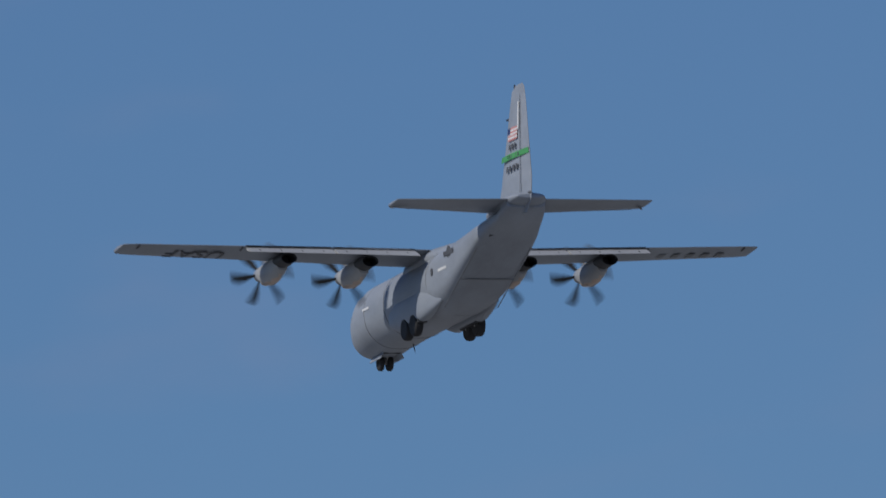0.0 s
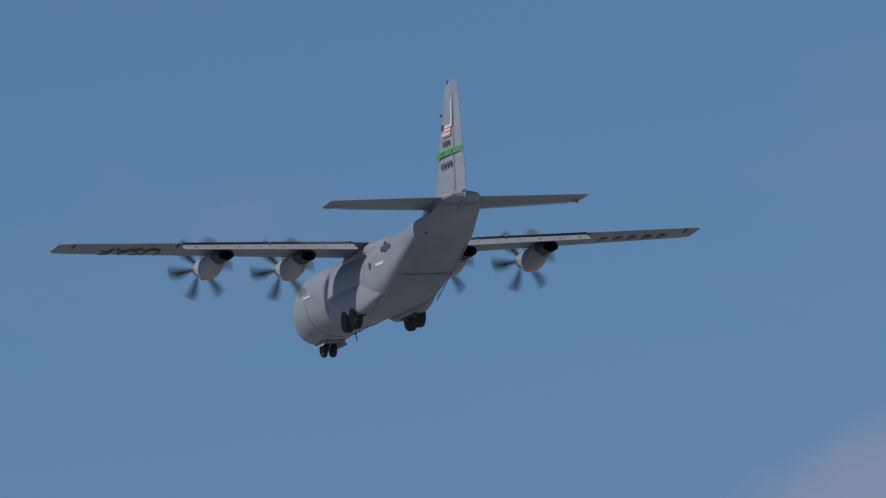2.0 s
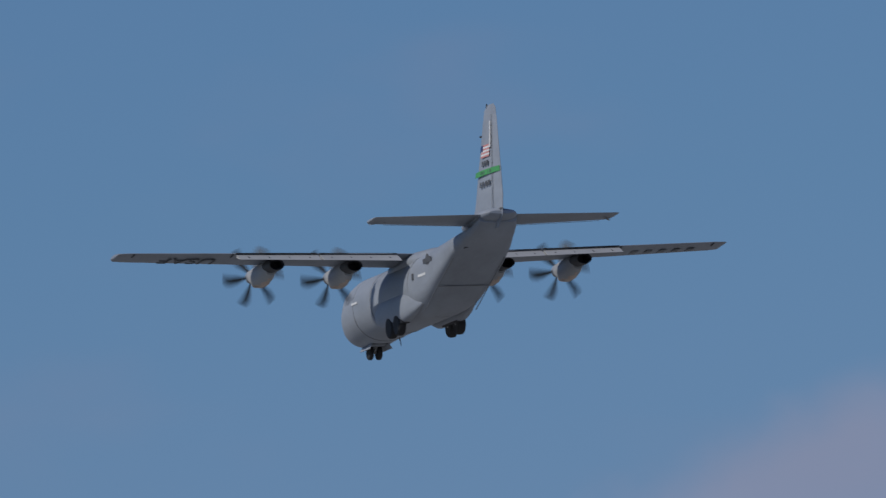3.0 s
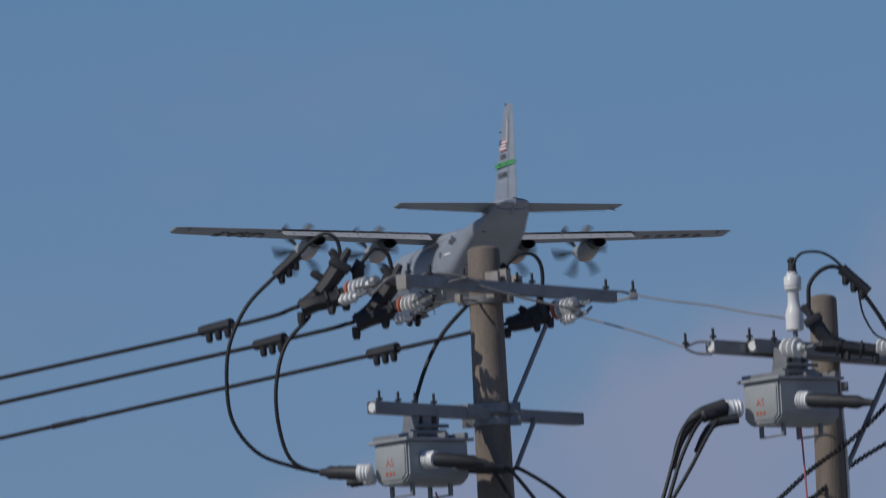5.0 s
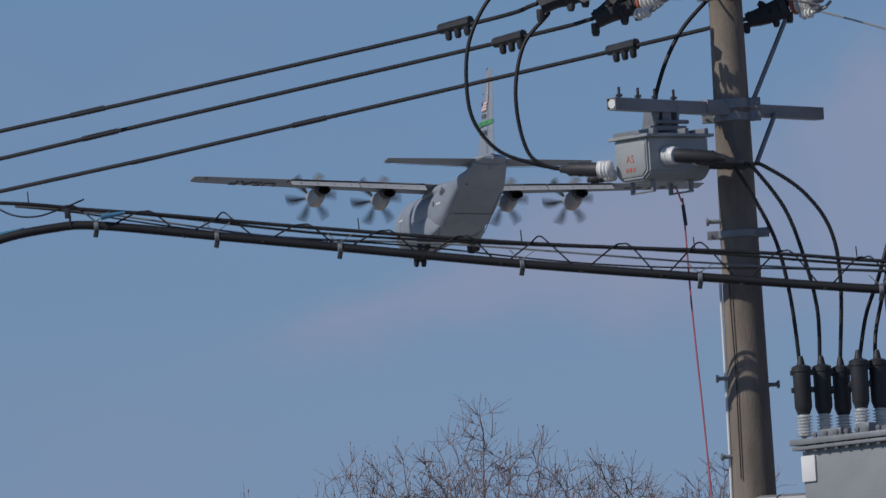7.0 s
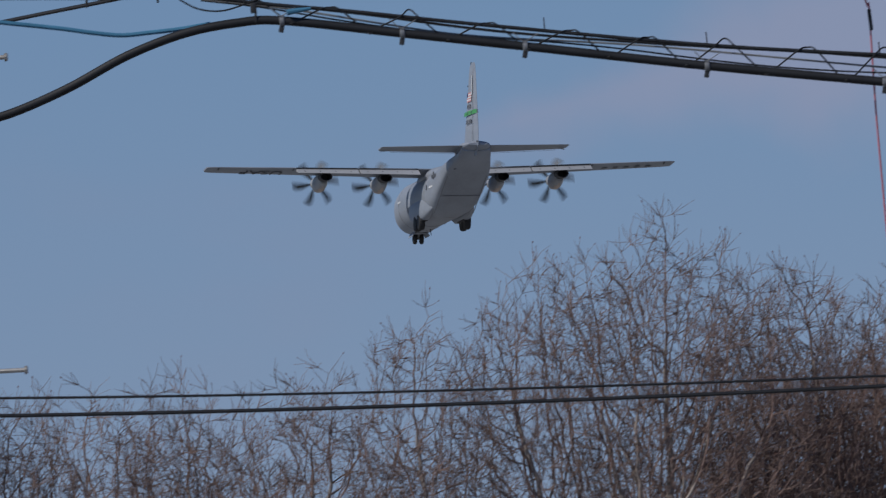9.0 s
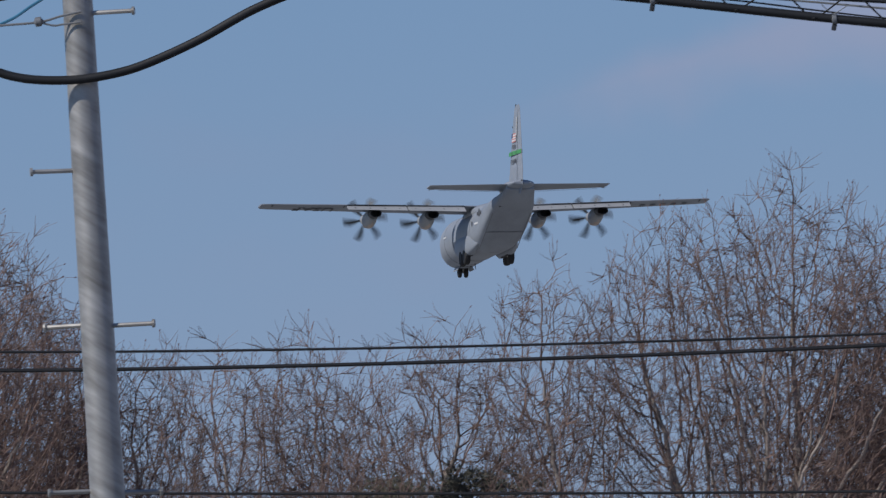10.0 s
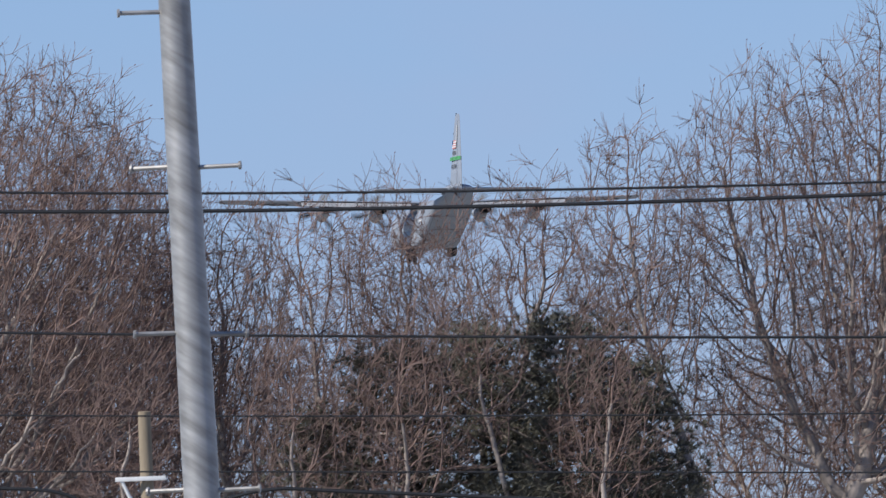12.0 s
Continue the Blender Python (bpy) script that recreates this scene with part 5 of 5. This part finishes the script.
for x_, z_ in ((-3.27, 10.90), (-2.86, 10.91), (-2.30, 10.77)):
    bm = bmesh.new()
    box(bm, 0.035, 0.03, 0.06, Matrix.Translation(Q(x_, z_, FRONT - 0.02)), 0.006)
    box(bm, 0.014, 0.02, 0.07, Matrix.Translation(Q(x_ + 0.012, z_ - 0.05, FRONT - 0.02)), 0.004)
    tagged(part("wire_clamp", bm, M_COVER), "small black clamp on the messenger wire", "wire clamp", "wire clamps")

# galvanised steel pole
pole_s = empty("steel_pole", label="galvanised tubular steel pole with step bolts and slanting scuffs", category="utility pole", group="utility poles")
S_TOP, S_BASE = Q(-4.075, 11.9, -0.4), Q(-3.875, 0.0, -0.4)
shaft(S_BASE, S_TOP, 0.139, 0.080, M_GALV_POLE, pole_s)


def on_steel(z):
    k = (z - S_BASE.z) / (S_TOP.z - S_BASE.z)
    return S_BASE.lerp(S_TOP, k), 0.139 + (0.080 - 0.139) * k


for z in (11.418, 10.515, 9.615, 8.715, 7.77, 6.86, 5.96, 5.05, 4.14):
    c_, r_ = on_steel(z)
    side = -1 if round((11.44 - z) / 0.91) % 2 == 0 else 1
    step_bolt(pole_s, c_ + Vector((side * r_ * 0.9, -0.02, 0)), (side, -0.15, 0), 0.235, 0.013, M_GALV_POLE)
    if z < 9.2:
        step_bolt(pole_s, c_ + Vector((-side * r_ * 0.9, 0.03, 0.012 * side)), (-side, 0.25, 0), 0.215, 0.014, M_GALV_POLE)
cable("guy_wire", [(-4.9, 10.46), (-4.62, 10.48), (-4.45, 10.53), (-4.33, 10.60), (-4.2, 10.68), (-4.06, 10.80)], 0.009, M_BLUE, "teal guy wire tied to the steel pole", "wire", -0.45, n=6, group="guy wires")
cable("guy_wire", [(-4.75, 10.48), (-4.51, 10.50), (-4.28, 10.51), (-4.15, 10.54), (-4.04, 10.56)], 0.007, M_GALV, "thin steel guy wire tied to the steel pole", "wire", -0.5, n=6, group="guy wires")
cable("guy_wire", [(-4.28, 10.51), (-4.2, 10.487), (-4.15, 10.49), (-4.04, 10.50)], 0.006, M_GALV, "thin steel guy wire tied to the steel pole", "wire", -0.5, n=6, group="guy wires")
bm = bmesh.new()
turned(bm, [(0.008, 0), (0.028, 0.01), (0.028, 0.04), (0.008, 0.055)], Matrix.Translation(Q(-4.31, 10.51, -0.5)) @ pose(0, 0, 0, 0, 85, 0), 12)
tagged(part("guy_insulator", bm, M_GALV), "small grey guy-wire insulator beside the steel pole", "insulator")

# lower wires behind the poles
for pts, r_, lab in (([(-14, 10.0), (-9, 9.66), (-5.7, 9.462), (-3, 9.356), (0, 9.296), (3, 9.285), (6, 9.32), (12, 9.55)], 0.0085, "black lower line wire in front of the trees"),
                     ([(-14, 9.87), (-9, 9.514), (-5.7, 9.338), (-3, 9.253), (0, 9.218), (3, 9.235), (6, 9.30), (12, 9.58)], 0.013, "thick black lower cable in front of the trees"),
                     ([(-14, 9.097), (-9, 8.75), (-5.7, 8.559), (-3, 8.425), (0, 8.298), (3, 8.197), (6, 8.12), (12, 8.04)], 0.009, "black lower line wire in front of the trees"),
                     ([(-14, 8.503), (-9, 8.195), (-5.7, 8.028), (-3, 7.914), (0, 7.809), (3, 7.728), (6, 7.67), (12, 7.628)], 0.0055, "thin black lower line wire in front of the trees"),
                     ([(-14, 8.016), (-9, 7.806), (-5.7, 7.667), (-3, 7.554), (0, 7.428), (3, 7.303), (6, 7.18), (12, 6.927)], 0.0055, "thin black lower line wire in front of the trees")):
    bm = bmesh.new()
    tube(bm, [Vector((x, 125.0, z)) for x, z in pts], r_, 8, 8)
    tagged(part("line_wire", bm, M_CABLE), lab, "overhead wire", "lower line wires")
cable("service_cable", [(-5.6, 6.96), (-5.0, 6.93), (-4.75, 6.88), (-4.5, 6.74), (-4.3, 6.7), (-4.0, 6.78), (-3.6, 6.87), (-3.0, 6.83), (0, 6.6), (4, 6.4)], 0.012, M_CABLE, "black service cable crossing behind the steel pole", "cable", 8.0)

# wooden pole further off
pole_w = empty("wooden_pole", label="short pale wooden pole with a white bracket arm", category="utility pole", group="utility poles")
W_K = 200.0 / POLE_Y
W_TOP = Vector((-4.303 * W_K, 200, 1.6 + (7.345 - 1.6) * W_K))
shaft(Vector((W_TOP.x + 0.02, 200, 0)), W_TOP, 0.10, 0.066, M_WOOD, pole_w, dome=0.01)
bm = bmesh.new()
zb = 1.6 + (6.96 - 1.6) * W_K
box(bm, 0.52, 0.05, 0.045, pose(W_TOP.x - 0.06, 199.9, zb), 0.006)
rod(bm, (W_TOP.x - 0.26, 199.9, zb), (W_TOP.x - 0.12, 199.92, zb - 0.32), 0.018, 8)
part("bracket", bm, M_PORCELAIN, pole_w)


# ---- the wood behind ----
def limb(verts, faces, pts, r0, r1, sides):
    base = len(verts)
    up = Vector((0.31, 0.17, 0.9))
    n = len(pts)
    for i, p in enumerate(pts):
        d = (pts[min(i + 1, n - 1)] - pts[max(i - 1, 0)]).normalized()
        s = d.cross(up)
        s = s.normalized() if s.length > 1e-3 else Vector((1, 0, 0))
        u = s.cross(d)
        r = r0 + (r1 - r0) * i / (n - 1)
        for k in range(sides):
            a = 2 * math.pi * k / sides
            q = p + (s * math.cos(a) + u * math.sin(a)) * r
            verts.append((q.x, q.y, q.z))
    for i in range(n - 1):
        for k in range(sides):
            a, b = base + i * sides + k, base + i * sides + (k + 1) % sides
            faces.append((a, b, b + sides, a + sides))


def unit(v):
    return v / np.maximum(np.linalg.norm(v, axis=-1, keepdims=True), 1e-9)


def skin(p0, p1, d0, d1, r0, r1, sides, name, mat):
    """One mesh of tapered bars from p0 to p1, their ends square to d0 and d1."""
    up = np.array((0.31, 0.87, 0.39))
    a = np.arange(sides) * 2 * math.pi / sides
    rings = []
    for p, d, r in ((p0, d0, r0), (p1, d1, r1)):
        s = unit(np.cross(d, up))
        u = np.cross(s, d)
        rings.append(p[:, None] + (s[:, None] * np.cos(a)[None, :, None] + u[:, None] * np.sin(a)[None, :, None]) * r[:, None, None])
    co = np.concatenate(rings, axis=1).reshape(-1, 3)
    k = np.arange(sides)
    quad = np.stack((k, (k + 1) % sides, (k + 1) % sides + sides, k + sides), axis=1)
    fs = (np.arange(len(p0))[:, None, None] * 2 * sides + quad[None]).reshape(-1, 4)
    me = bpy.data.meshes.new(name)
    me.vertices.add(len(co))
    me.vertices.foreach_set("co", co.ravel())
    me.loops.add(fs.size)
    me.loops.foreach_set("vertex_index", fs.ravel())
    me.polygons.add(len(fs))
    me.polygons.foreach_set("loop_start", np.arange(0, fs.size, 4))
    me.update(calc_edges=True)
    me.materials.append(mat)
    me.shade_smooth()
    return me


def bare_tree(seed, fork, lobes, count, lean=(0.0, 0.0), step=0.16, tip=0.0058, rise=0.06, twigs=1.25, spread=0.28):
    """Meshes of a leafless tree whose limbs grow from a fork into rounded crown lobes (x, y, z, rx, rz), by reaching for open room."""
    rng = np.random.default_rng(seed)
    count *= 3
    lobes = [(a, b, c + 0.1, r + 0.1, h + 0.16) for a, b, c, r, h in lobes]
    vol = np.array([l[3] ** 2 * l[4] for l in lobes])
    room = []
    for l, share in zip(lobes, vol / vol.sum()):
        v = unit(rng.normal(size=(max(8, int(count * share)), 3))) * rng.random((max(8, int(count * share)), 1)) ** (1 / 2.6)
        room.append(np.array(l[:3]) + v * np.array((l[3], l[3], l[4])) * (1 + np.clip(0.09 * rng.normal(size=(len(v), 1)), -0.2, 0.13)))
    room = np.concatenate(room)
    room = room[room[:, 2] > fork + 0.3]
    # trunk
    n0 = int(fork / 0.5)
    k = np.linspace(0, 1, n0)[:, None]
    pos = np.concatenate((lean[0] * k ** 1.5, lean[1] * k ** 1.5, fork * k), axis=1)
    pos[1:, :2] += np.cumsum(rng.normal(0, 0.03, (n0 - 1, 2)), axis=0)
    parent = np.arange(-1, n0 - 1)
    near, dist = np.full(len(room), n0 - 1), np.linalg.norm(room - pos[-1], axis=1)
    heading = unit(np.diff(pos, axis=0, prepend=pos[:1] - (0, 0, 1)))
    born = np.ones(len(pos), int)
    for turn in range(150):
        live = (dist < (9.0 if turn < 12 else 1.6)) & (born[near] < 4)
        if not live.any():
            break
        idx, inv = np.unique(near[live], return_inverse=True)
        pull = np.zeros((len(idx), 3))
        np.add.at(pull, inv, unit(room[live] - pos[near[live]]))
        d = unit(unit(pull) + heading[idx] * spread + np.array((0, 0, rise)) + rng.normal(0, 0.21, pull.shape))
        fresh = pos[idx] + d * step * rng.uniform(0.8, 1.2, (len(idx), 1))
        ids = np.arange(len(pos), len(pos) + len(fresh))
        born[idx] += 1
        born = np.concatenate((born, np.zeros(len(fresh), int)))
        pos, parent, heading = np.concatenate((pos, fresh)), np.concatenate((parent, idx)), np.concatenate((heading, d))
        dd = (fresh ** 2).sum(axis=1)[None] - 2 * room @ fresh.T
        j = dd.argmin(axis=1)
        m = np.linalg.norm(room - fresh[j], axis=1)
        near, dist = np.where(m < dist, ids[j], near), np.minimum(m, dist)
        keep = (dist > 0.20) & (born[near] < 4)
        room, near, dist = room[keep], near[keep], dist[keep]
        if not len(room):
            break
    # thickness by the twigs that each limb carries
    n = len(pos)
    load, kids, main = np.zeros(n), np.zeros(n, int), np.full(n, -1)
    radius, best = np.zeros(n), np.zeros(n)
    for i in range(n - 1, 0, -1):
        radius[i] = tip if load[i] == 0 else min(load[i] ** (1 / 2.12), 0.17)
        p = parent[i]
        load[p] += radius[i] ** 2.12
        kids[p] += 1
        if radius[i] > best[p]:
            best[p], main[p] = radius[i], i
    radius[0] = radius[1] * 1.05
    i = np.arange(1, n)
    p = parent[i]
    first = main[p] == i
    p0, p1, d1 = pos[p], pos[i], heading[i]
    d0 = np.where(first[:, None], heading[p], d1)
    r0, r1 = np.where(first, radius[p], radius[i]), radius[i]
    big = radius[i] > 0.022
    trunk = skin(p0[big], p1[big], d0[big], d1[big], r0[big], r1[big], 7, "trunk", M_BARK)
    # fine twigs at the ends
    fine = np.flatnonzero(radius < tip * 2.3)
    fine = fine[fine >= n0]
    ends = fine[kids[fine] == 0]
    src = np.concatenate((np.repeat(ends, max(2, round(3 * twigs))), rng.choice(fine, int(len(fine) * 1.0 * twigs))))
    w1 = unit(heading[src] * 0.9 + rng.normal(0, 0.55, (len(src), 3)) + (0, 0, 0.18))
    q0 = pos[src]
    q1 = q0 + w1 * rng.uniform(0.10, 0.26, (len(src), 1))
    w2 = unit(w1 + rng.normal(0, 0.35, w1.shape) + (0, 0, 0.2))
    q2 = q1 + w2 * rng.uniform(0.08, 0.24, (len(src), 1))
    e = np.ones(len(src))
    small = ~big
    crown = skin(np.concatenate((p0[small], q0, q1)), np.concatenate((p1[small], q1, q2)), np.concatenate((d0[small], w1, w1)), np.concatenate((d1[small], w1, w2)),
                 np.concatenate((r0[small], e * tip * 0.85, e * tip * 0.7)), np.concatenate((r1[small], e * tip * 0.7, e * tip * 0.42)), 3, "crown", M_TWIG)
    # buds at the twig tips
    pick = rng.random(len(src)) < 0.35
    b = q2[pick]
    s = rng.uniform(0.007, 0.014, len(b))
    buds = skin(b - w2[pick] * s[:, None], b + w2[pick] * s[:, None] * 1.6, w2[pick], w2[pick], s, s * 0.35, 3, "bud_layer", M_BUD)
    return trunk, crown, buds


def plant_tree(meshes, m, label):
    th = empty("tree", m, label=label, category="tree", group="bare trees of the wood")
    for name, me in zip(("trunk", "crown", "bud_layer"), meshes):
        ob = new(name, me)
        ob.parent = th
        if name != "trunk":
            tagged(ob, kind="stuff")
    return th


BARE = "leafless grey-brown broadleaf tree with dense fine twigs"
DOME = "tall leafless tree with a broad domed crown of rising limbs"
THIN = "slender leafless tree with pale bark among the others"
LOW = "low bushy leafless tree in the shade of the wood"
# seed, foot x and y, fork height, crown lobes (offset x, y, height, radius, half height), how full, lean, label
for seed, x, y, fork, lobes, count, lean, lab in (
        (11, -14.9, 300, 14.4, ((1.7, 0, 18.4, 2.5, 3.7), (3.1, 0, 17.9, 1.3, 2.9), (-0.8, 0, 18.2, 2.2, 3.2)), 7200, (0.2, 0), DOME),
        (12, -10.5, 301, 14.6, ((0.2, 0, 17.6, 1.3, 2.4), (0.7, 0, 19.3, 0.3, 1.1)), 1150, (0.1, 0), BARE),
        (13, -8.9, 299, 14.6, ((0.0, 0, 17.6, 1.1, 2.4),), 430, (-0.1, 0), THIN),
        (14, -7.6, 301, 14.8, ((0.0, 0, 17.8, 1.1, 2.4),), 460, (0.1, 0), THIN),
        (15, -5.9, 300, 15.5, ((0.1, 0, 18.1, 1.5, 1.9), (0.6, 0, 19.4, 0.7, 0.95), (-1.3, 0, 18.1, 1.4, 1.2), (1.5, 0, 18.3, 1.3, 1.0)), 900, (0.1, 0), BARE),
        (16, -2.7, 299, 14.6, ((-1.1, 0, 18.8, 1.05, 2.1), (-1.3, 0, 17.2, 1.0, 1.3)), 560, (0.0, 0), BARE),
        (17, -0.9, 300, 15.0, ((0.9, 0, 18.7, 2.0, 3.3), (-0.6, 0, 18.8, 1.7, 2.9), (1.7, 0, 17.6, 1.7, 2.9), (-1.5, 0, 18.5, 1.1, 2.65)), 3900, (0.2, 0), DOME),
        (18, 1.8, 302, 14.4, ((0.0, 0, 18.2, 1.5, 3.2), (0.8, 0, 17.6, 1.3, 2.9)), 4300, (0.0, 0), BARE),
        (19, 3.6, 301, 14.2, ((0.0, 0, 17.8, 1.6, 3.2),), 4300, (0.0, 0), BARE),
        (20, 5.9, 303, 14.2, ((0.0, 0, 17.7, 1.9, 3.3),), 1800, (0.0, 0), BARE),
        (21, -17.6, 302, 14.2, ((0.0, 0, 18.0, 2.0, 3.4),), 1800, (0.0, 0), BARE),
        (22, -11.6, 306, 13.0, ((0.0, 0, 16.6, 1.7, 2.3),), 1300, (0.0, 0), LOW),
        (23, -9.6, 307, 13.0, ((0.0, 0, 16.1, 1.5, 2.0),), 900, (0.0, 0), LOW),
        (24, -2.0, 307, 12.8, ((0.0, 0, 15.9, 1.7, 1.7),), 1100, (0.0, 0), LOW),
        (25, 0.4, 306, 13.0, ((0.0, 0, 16.6, 1.9, 2.3),), 1500, (0.0, 0), LOW),
        (26, 2.6, 307, 13.4, ((0.0, 0, 17.9, 2.1, 2.6),), 3800, (0.0, 0), LOW),
        (28, -12.9, 308, 14.6, ((0.0, 0, 18.5, 2.1, 3.0),), 2600, (0.0, 0), BARE),
        (27, -13.6, 307, 13.0, ((0.0, 0, 16.6, 2.0, 2.4),), 700, (0.0, 0), LOW)):
    plant_tree(bare_tree(seed, fork, lobes, count, lean), pose(x, y, 0), lab)
# slender stems before the pines
for seed, x, y, top, lean in ((31, -8.3, 297, 17.6, 0.5), (32, -7.0, 296, 18.2, -0.3), (33, -6.6, 297, 18.8, 0.2), (34, -5.0, 296, 17.9, 0.6), (35, -3.9, 297, 17.4, -0.5), (36, -9.6, 296, 17.8, 0.4), (37, -12.4, 295, 17.6, 0.7)):
    plant_tree(bare_tree(seed, top - 3.6, ((lean * 1.2, 0, top - 1.6, 0.75, 1.6),), 150, (lean, 0)), pose(x, y, 0), THIN)


def pine(seed, height, width):
    """Meshes of a dark pine: trunk, and tufts of needles on tiered boughs."""
    rng = random.Random(seed)
    tv, tf, nv, nf = [], [], [], []
    limb(tv, tf, [Vector((rng.gauss(0, 0.06), rng.gauss(0, 0.06), height * i / 8)) for i in range(9)], 0.19, 0.03, 8)
    z = height * 0.68
    while z < height:
        reach = width * (1.12 - (z / height) ** 3.2) * rng.uniform(0.7, 1.15) + 0.22
        for k in range(rng.randint(5, 7)):
            a = rng.uniform(0, 2 * math.pi)
            tip = Vector((math.cos(a) * reach, math.sin(a) * reach, z + reach * rng.uniform(0.10, 0.42)))
            root = Vector((0, 0, z))
            mid = root.lerp(tip, 0.5) + Vector((0, 0, -0.1))
            limb(tv, tf, [root, mid, tip], 0.035, 0.012, 4)
            for j in range(int(12 + reach * 24)):
                t = rng.uniform(0.25, 1.04)
                c = root.lerp(tip, t) + Vector((rng.gauss(0, 0.16), rng.gauss(0, 0.16), rng.gauss(0.06, 0.10)))
                out_ = (tip - root).normalized() * 0.6 + Vector((0, 0, 0.5))
                for q in range(14):
                    d = (Vector((rng.gauss(0, 1), rng.gauss(0, 1), rng.gauss(0, 1))).normalized() + out_).normalized()
                    s = d.orthogonal().normalized() * 0.009
                    e = c + d * rng.uniform(0.08, 0.17)
                    b = len(nv)
                    nv.extend([tuple(c - s), tuple(c + s), tuple(e)])
                    nf.append((b, b + 1, b + 2))
        z += rng.uniform(0.22, 0.34)
    out = []
    for name, v, f_, m in (("trunk", tv, tf, M_BARK), ("crown", nv, nf, M_NEEDLE)):
        me = bpy.data.meshes.new(name)
        me.from_pydata(v, [], f_)
        me.materials.append(m)
        out.append(me)
    return out


PINES = [pine(5, 18.0, 2.3), pine(8, 18.0, 2.0)]
for k, (x, y, h, turn) in enumerate(((-4.95, 298, 18.0, 0), (-6.3, 299, 17.9, 90), (-7.6, 298.5, 17.7, 200), (-4.0, 298, 17.2, 300), (-8.7, 299, 16.8, 40))):
    th = empty("pine_tree", pose(x, y, 0, 0, 0, turn) @ Matrix.Diagonal((1, 1, h / 18.0, 1)), label="dark green pine standing among leafless trees", category="pine tree", group="pines of the wood")
    for name, me in zip(("trunk", "crown"), PINES[k % 2]):
        ob = new(name, me)
        ob.parent = th
        if name == "crown":
            tagged(ob, kind="stuff")


# ---- what moves ----
AIRCRAFT_ROWS = [
    (0, pose(68.95, 1171.51, 159.73, -0.44, 1.65, 14.68)),
    (0.5, pose(64.12, 1214.39, 158.86, -0.40, 1.68, 14.79)),
    (1, pose(53.85, 1142.38, 143.68, -0.11, 1.64, 14.83)),
    (1.5, pose(47.47, 1135.10, 137.31, 0.09, 1.65, 14.71)),
    (2, pose(43.00, 1167.73, 135.93, 0.38, 1.68, 14.97)),
    (2.5, pose(38.72, 1205.32, 135.11, 0.50, 1.66, 15.17)),
    (2.7, pose(36.92, 1217.89, 134.51, 0.53, 1.64, 15.15)),
    (4.3, pose(23.61, 1325.53, 131.49, 0.25, 0.62, 14.04)),
    (4.5, pose(21.78, 1340.59, 130.84, 0.35, 0.82, 13.80)),
    (5, pose(16.91, 1374.55, 129.15, 0.36, 2.02, 13.50)),
    (5.5, pose(12.19, 1408.81, 127.52, 0.48, 2.71, 13.00)),
    (6, pose(7.75, 1456.59, 127.11, 0.29, 3.08, 12.46)),
    (6.5, pose(3.11, 1486.82, 125.39, 0.29, 3.33, 11.74)),
    (8.5, pose(-14.57, 1619.40, 121.08, 0.10, 1.76, 10.72)),
    (9, pose(-18.73, 1655.94, 120.40, -0.41, 1.03, 10.83)),
    (9.5, pose(-22.93, 1687.00, 119.18, -0.52, 0.98, 11.01)),
    (10, pose(-27.18, 1726.51, 118.46, -0.41, 1.11, 11.43)),
    (10.5, pose(-31.48, 1765.47, 117.46, -0.18, 1.34, 11.30)),
    (11, pose(-35.63, 1798.95, 116.19, 0.06, 1.69, 11.24)),
    (11.5, pose(-39.85, 1840.85, 115.45, 0.42, 1.84, 10.83)),
    (12, pose(-43.26, 1854.96, 113.35, 1.17, 0.92, 10.67)),
]


def motions():
    walk(PLANE, [(t, m @ pose(0, 0, 0, -2.2, 0, 0)) for t, m in AIRCRAFT_ROWS])
    for hub in PROPS:
        base = hub.matrix_basis.copy()
        walk(hub, [(k / FPS, base @ pose(0, 0, 0, 0, 0, 48 * k + 20)) for k in range(361)])


motions()
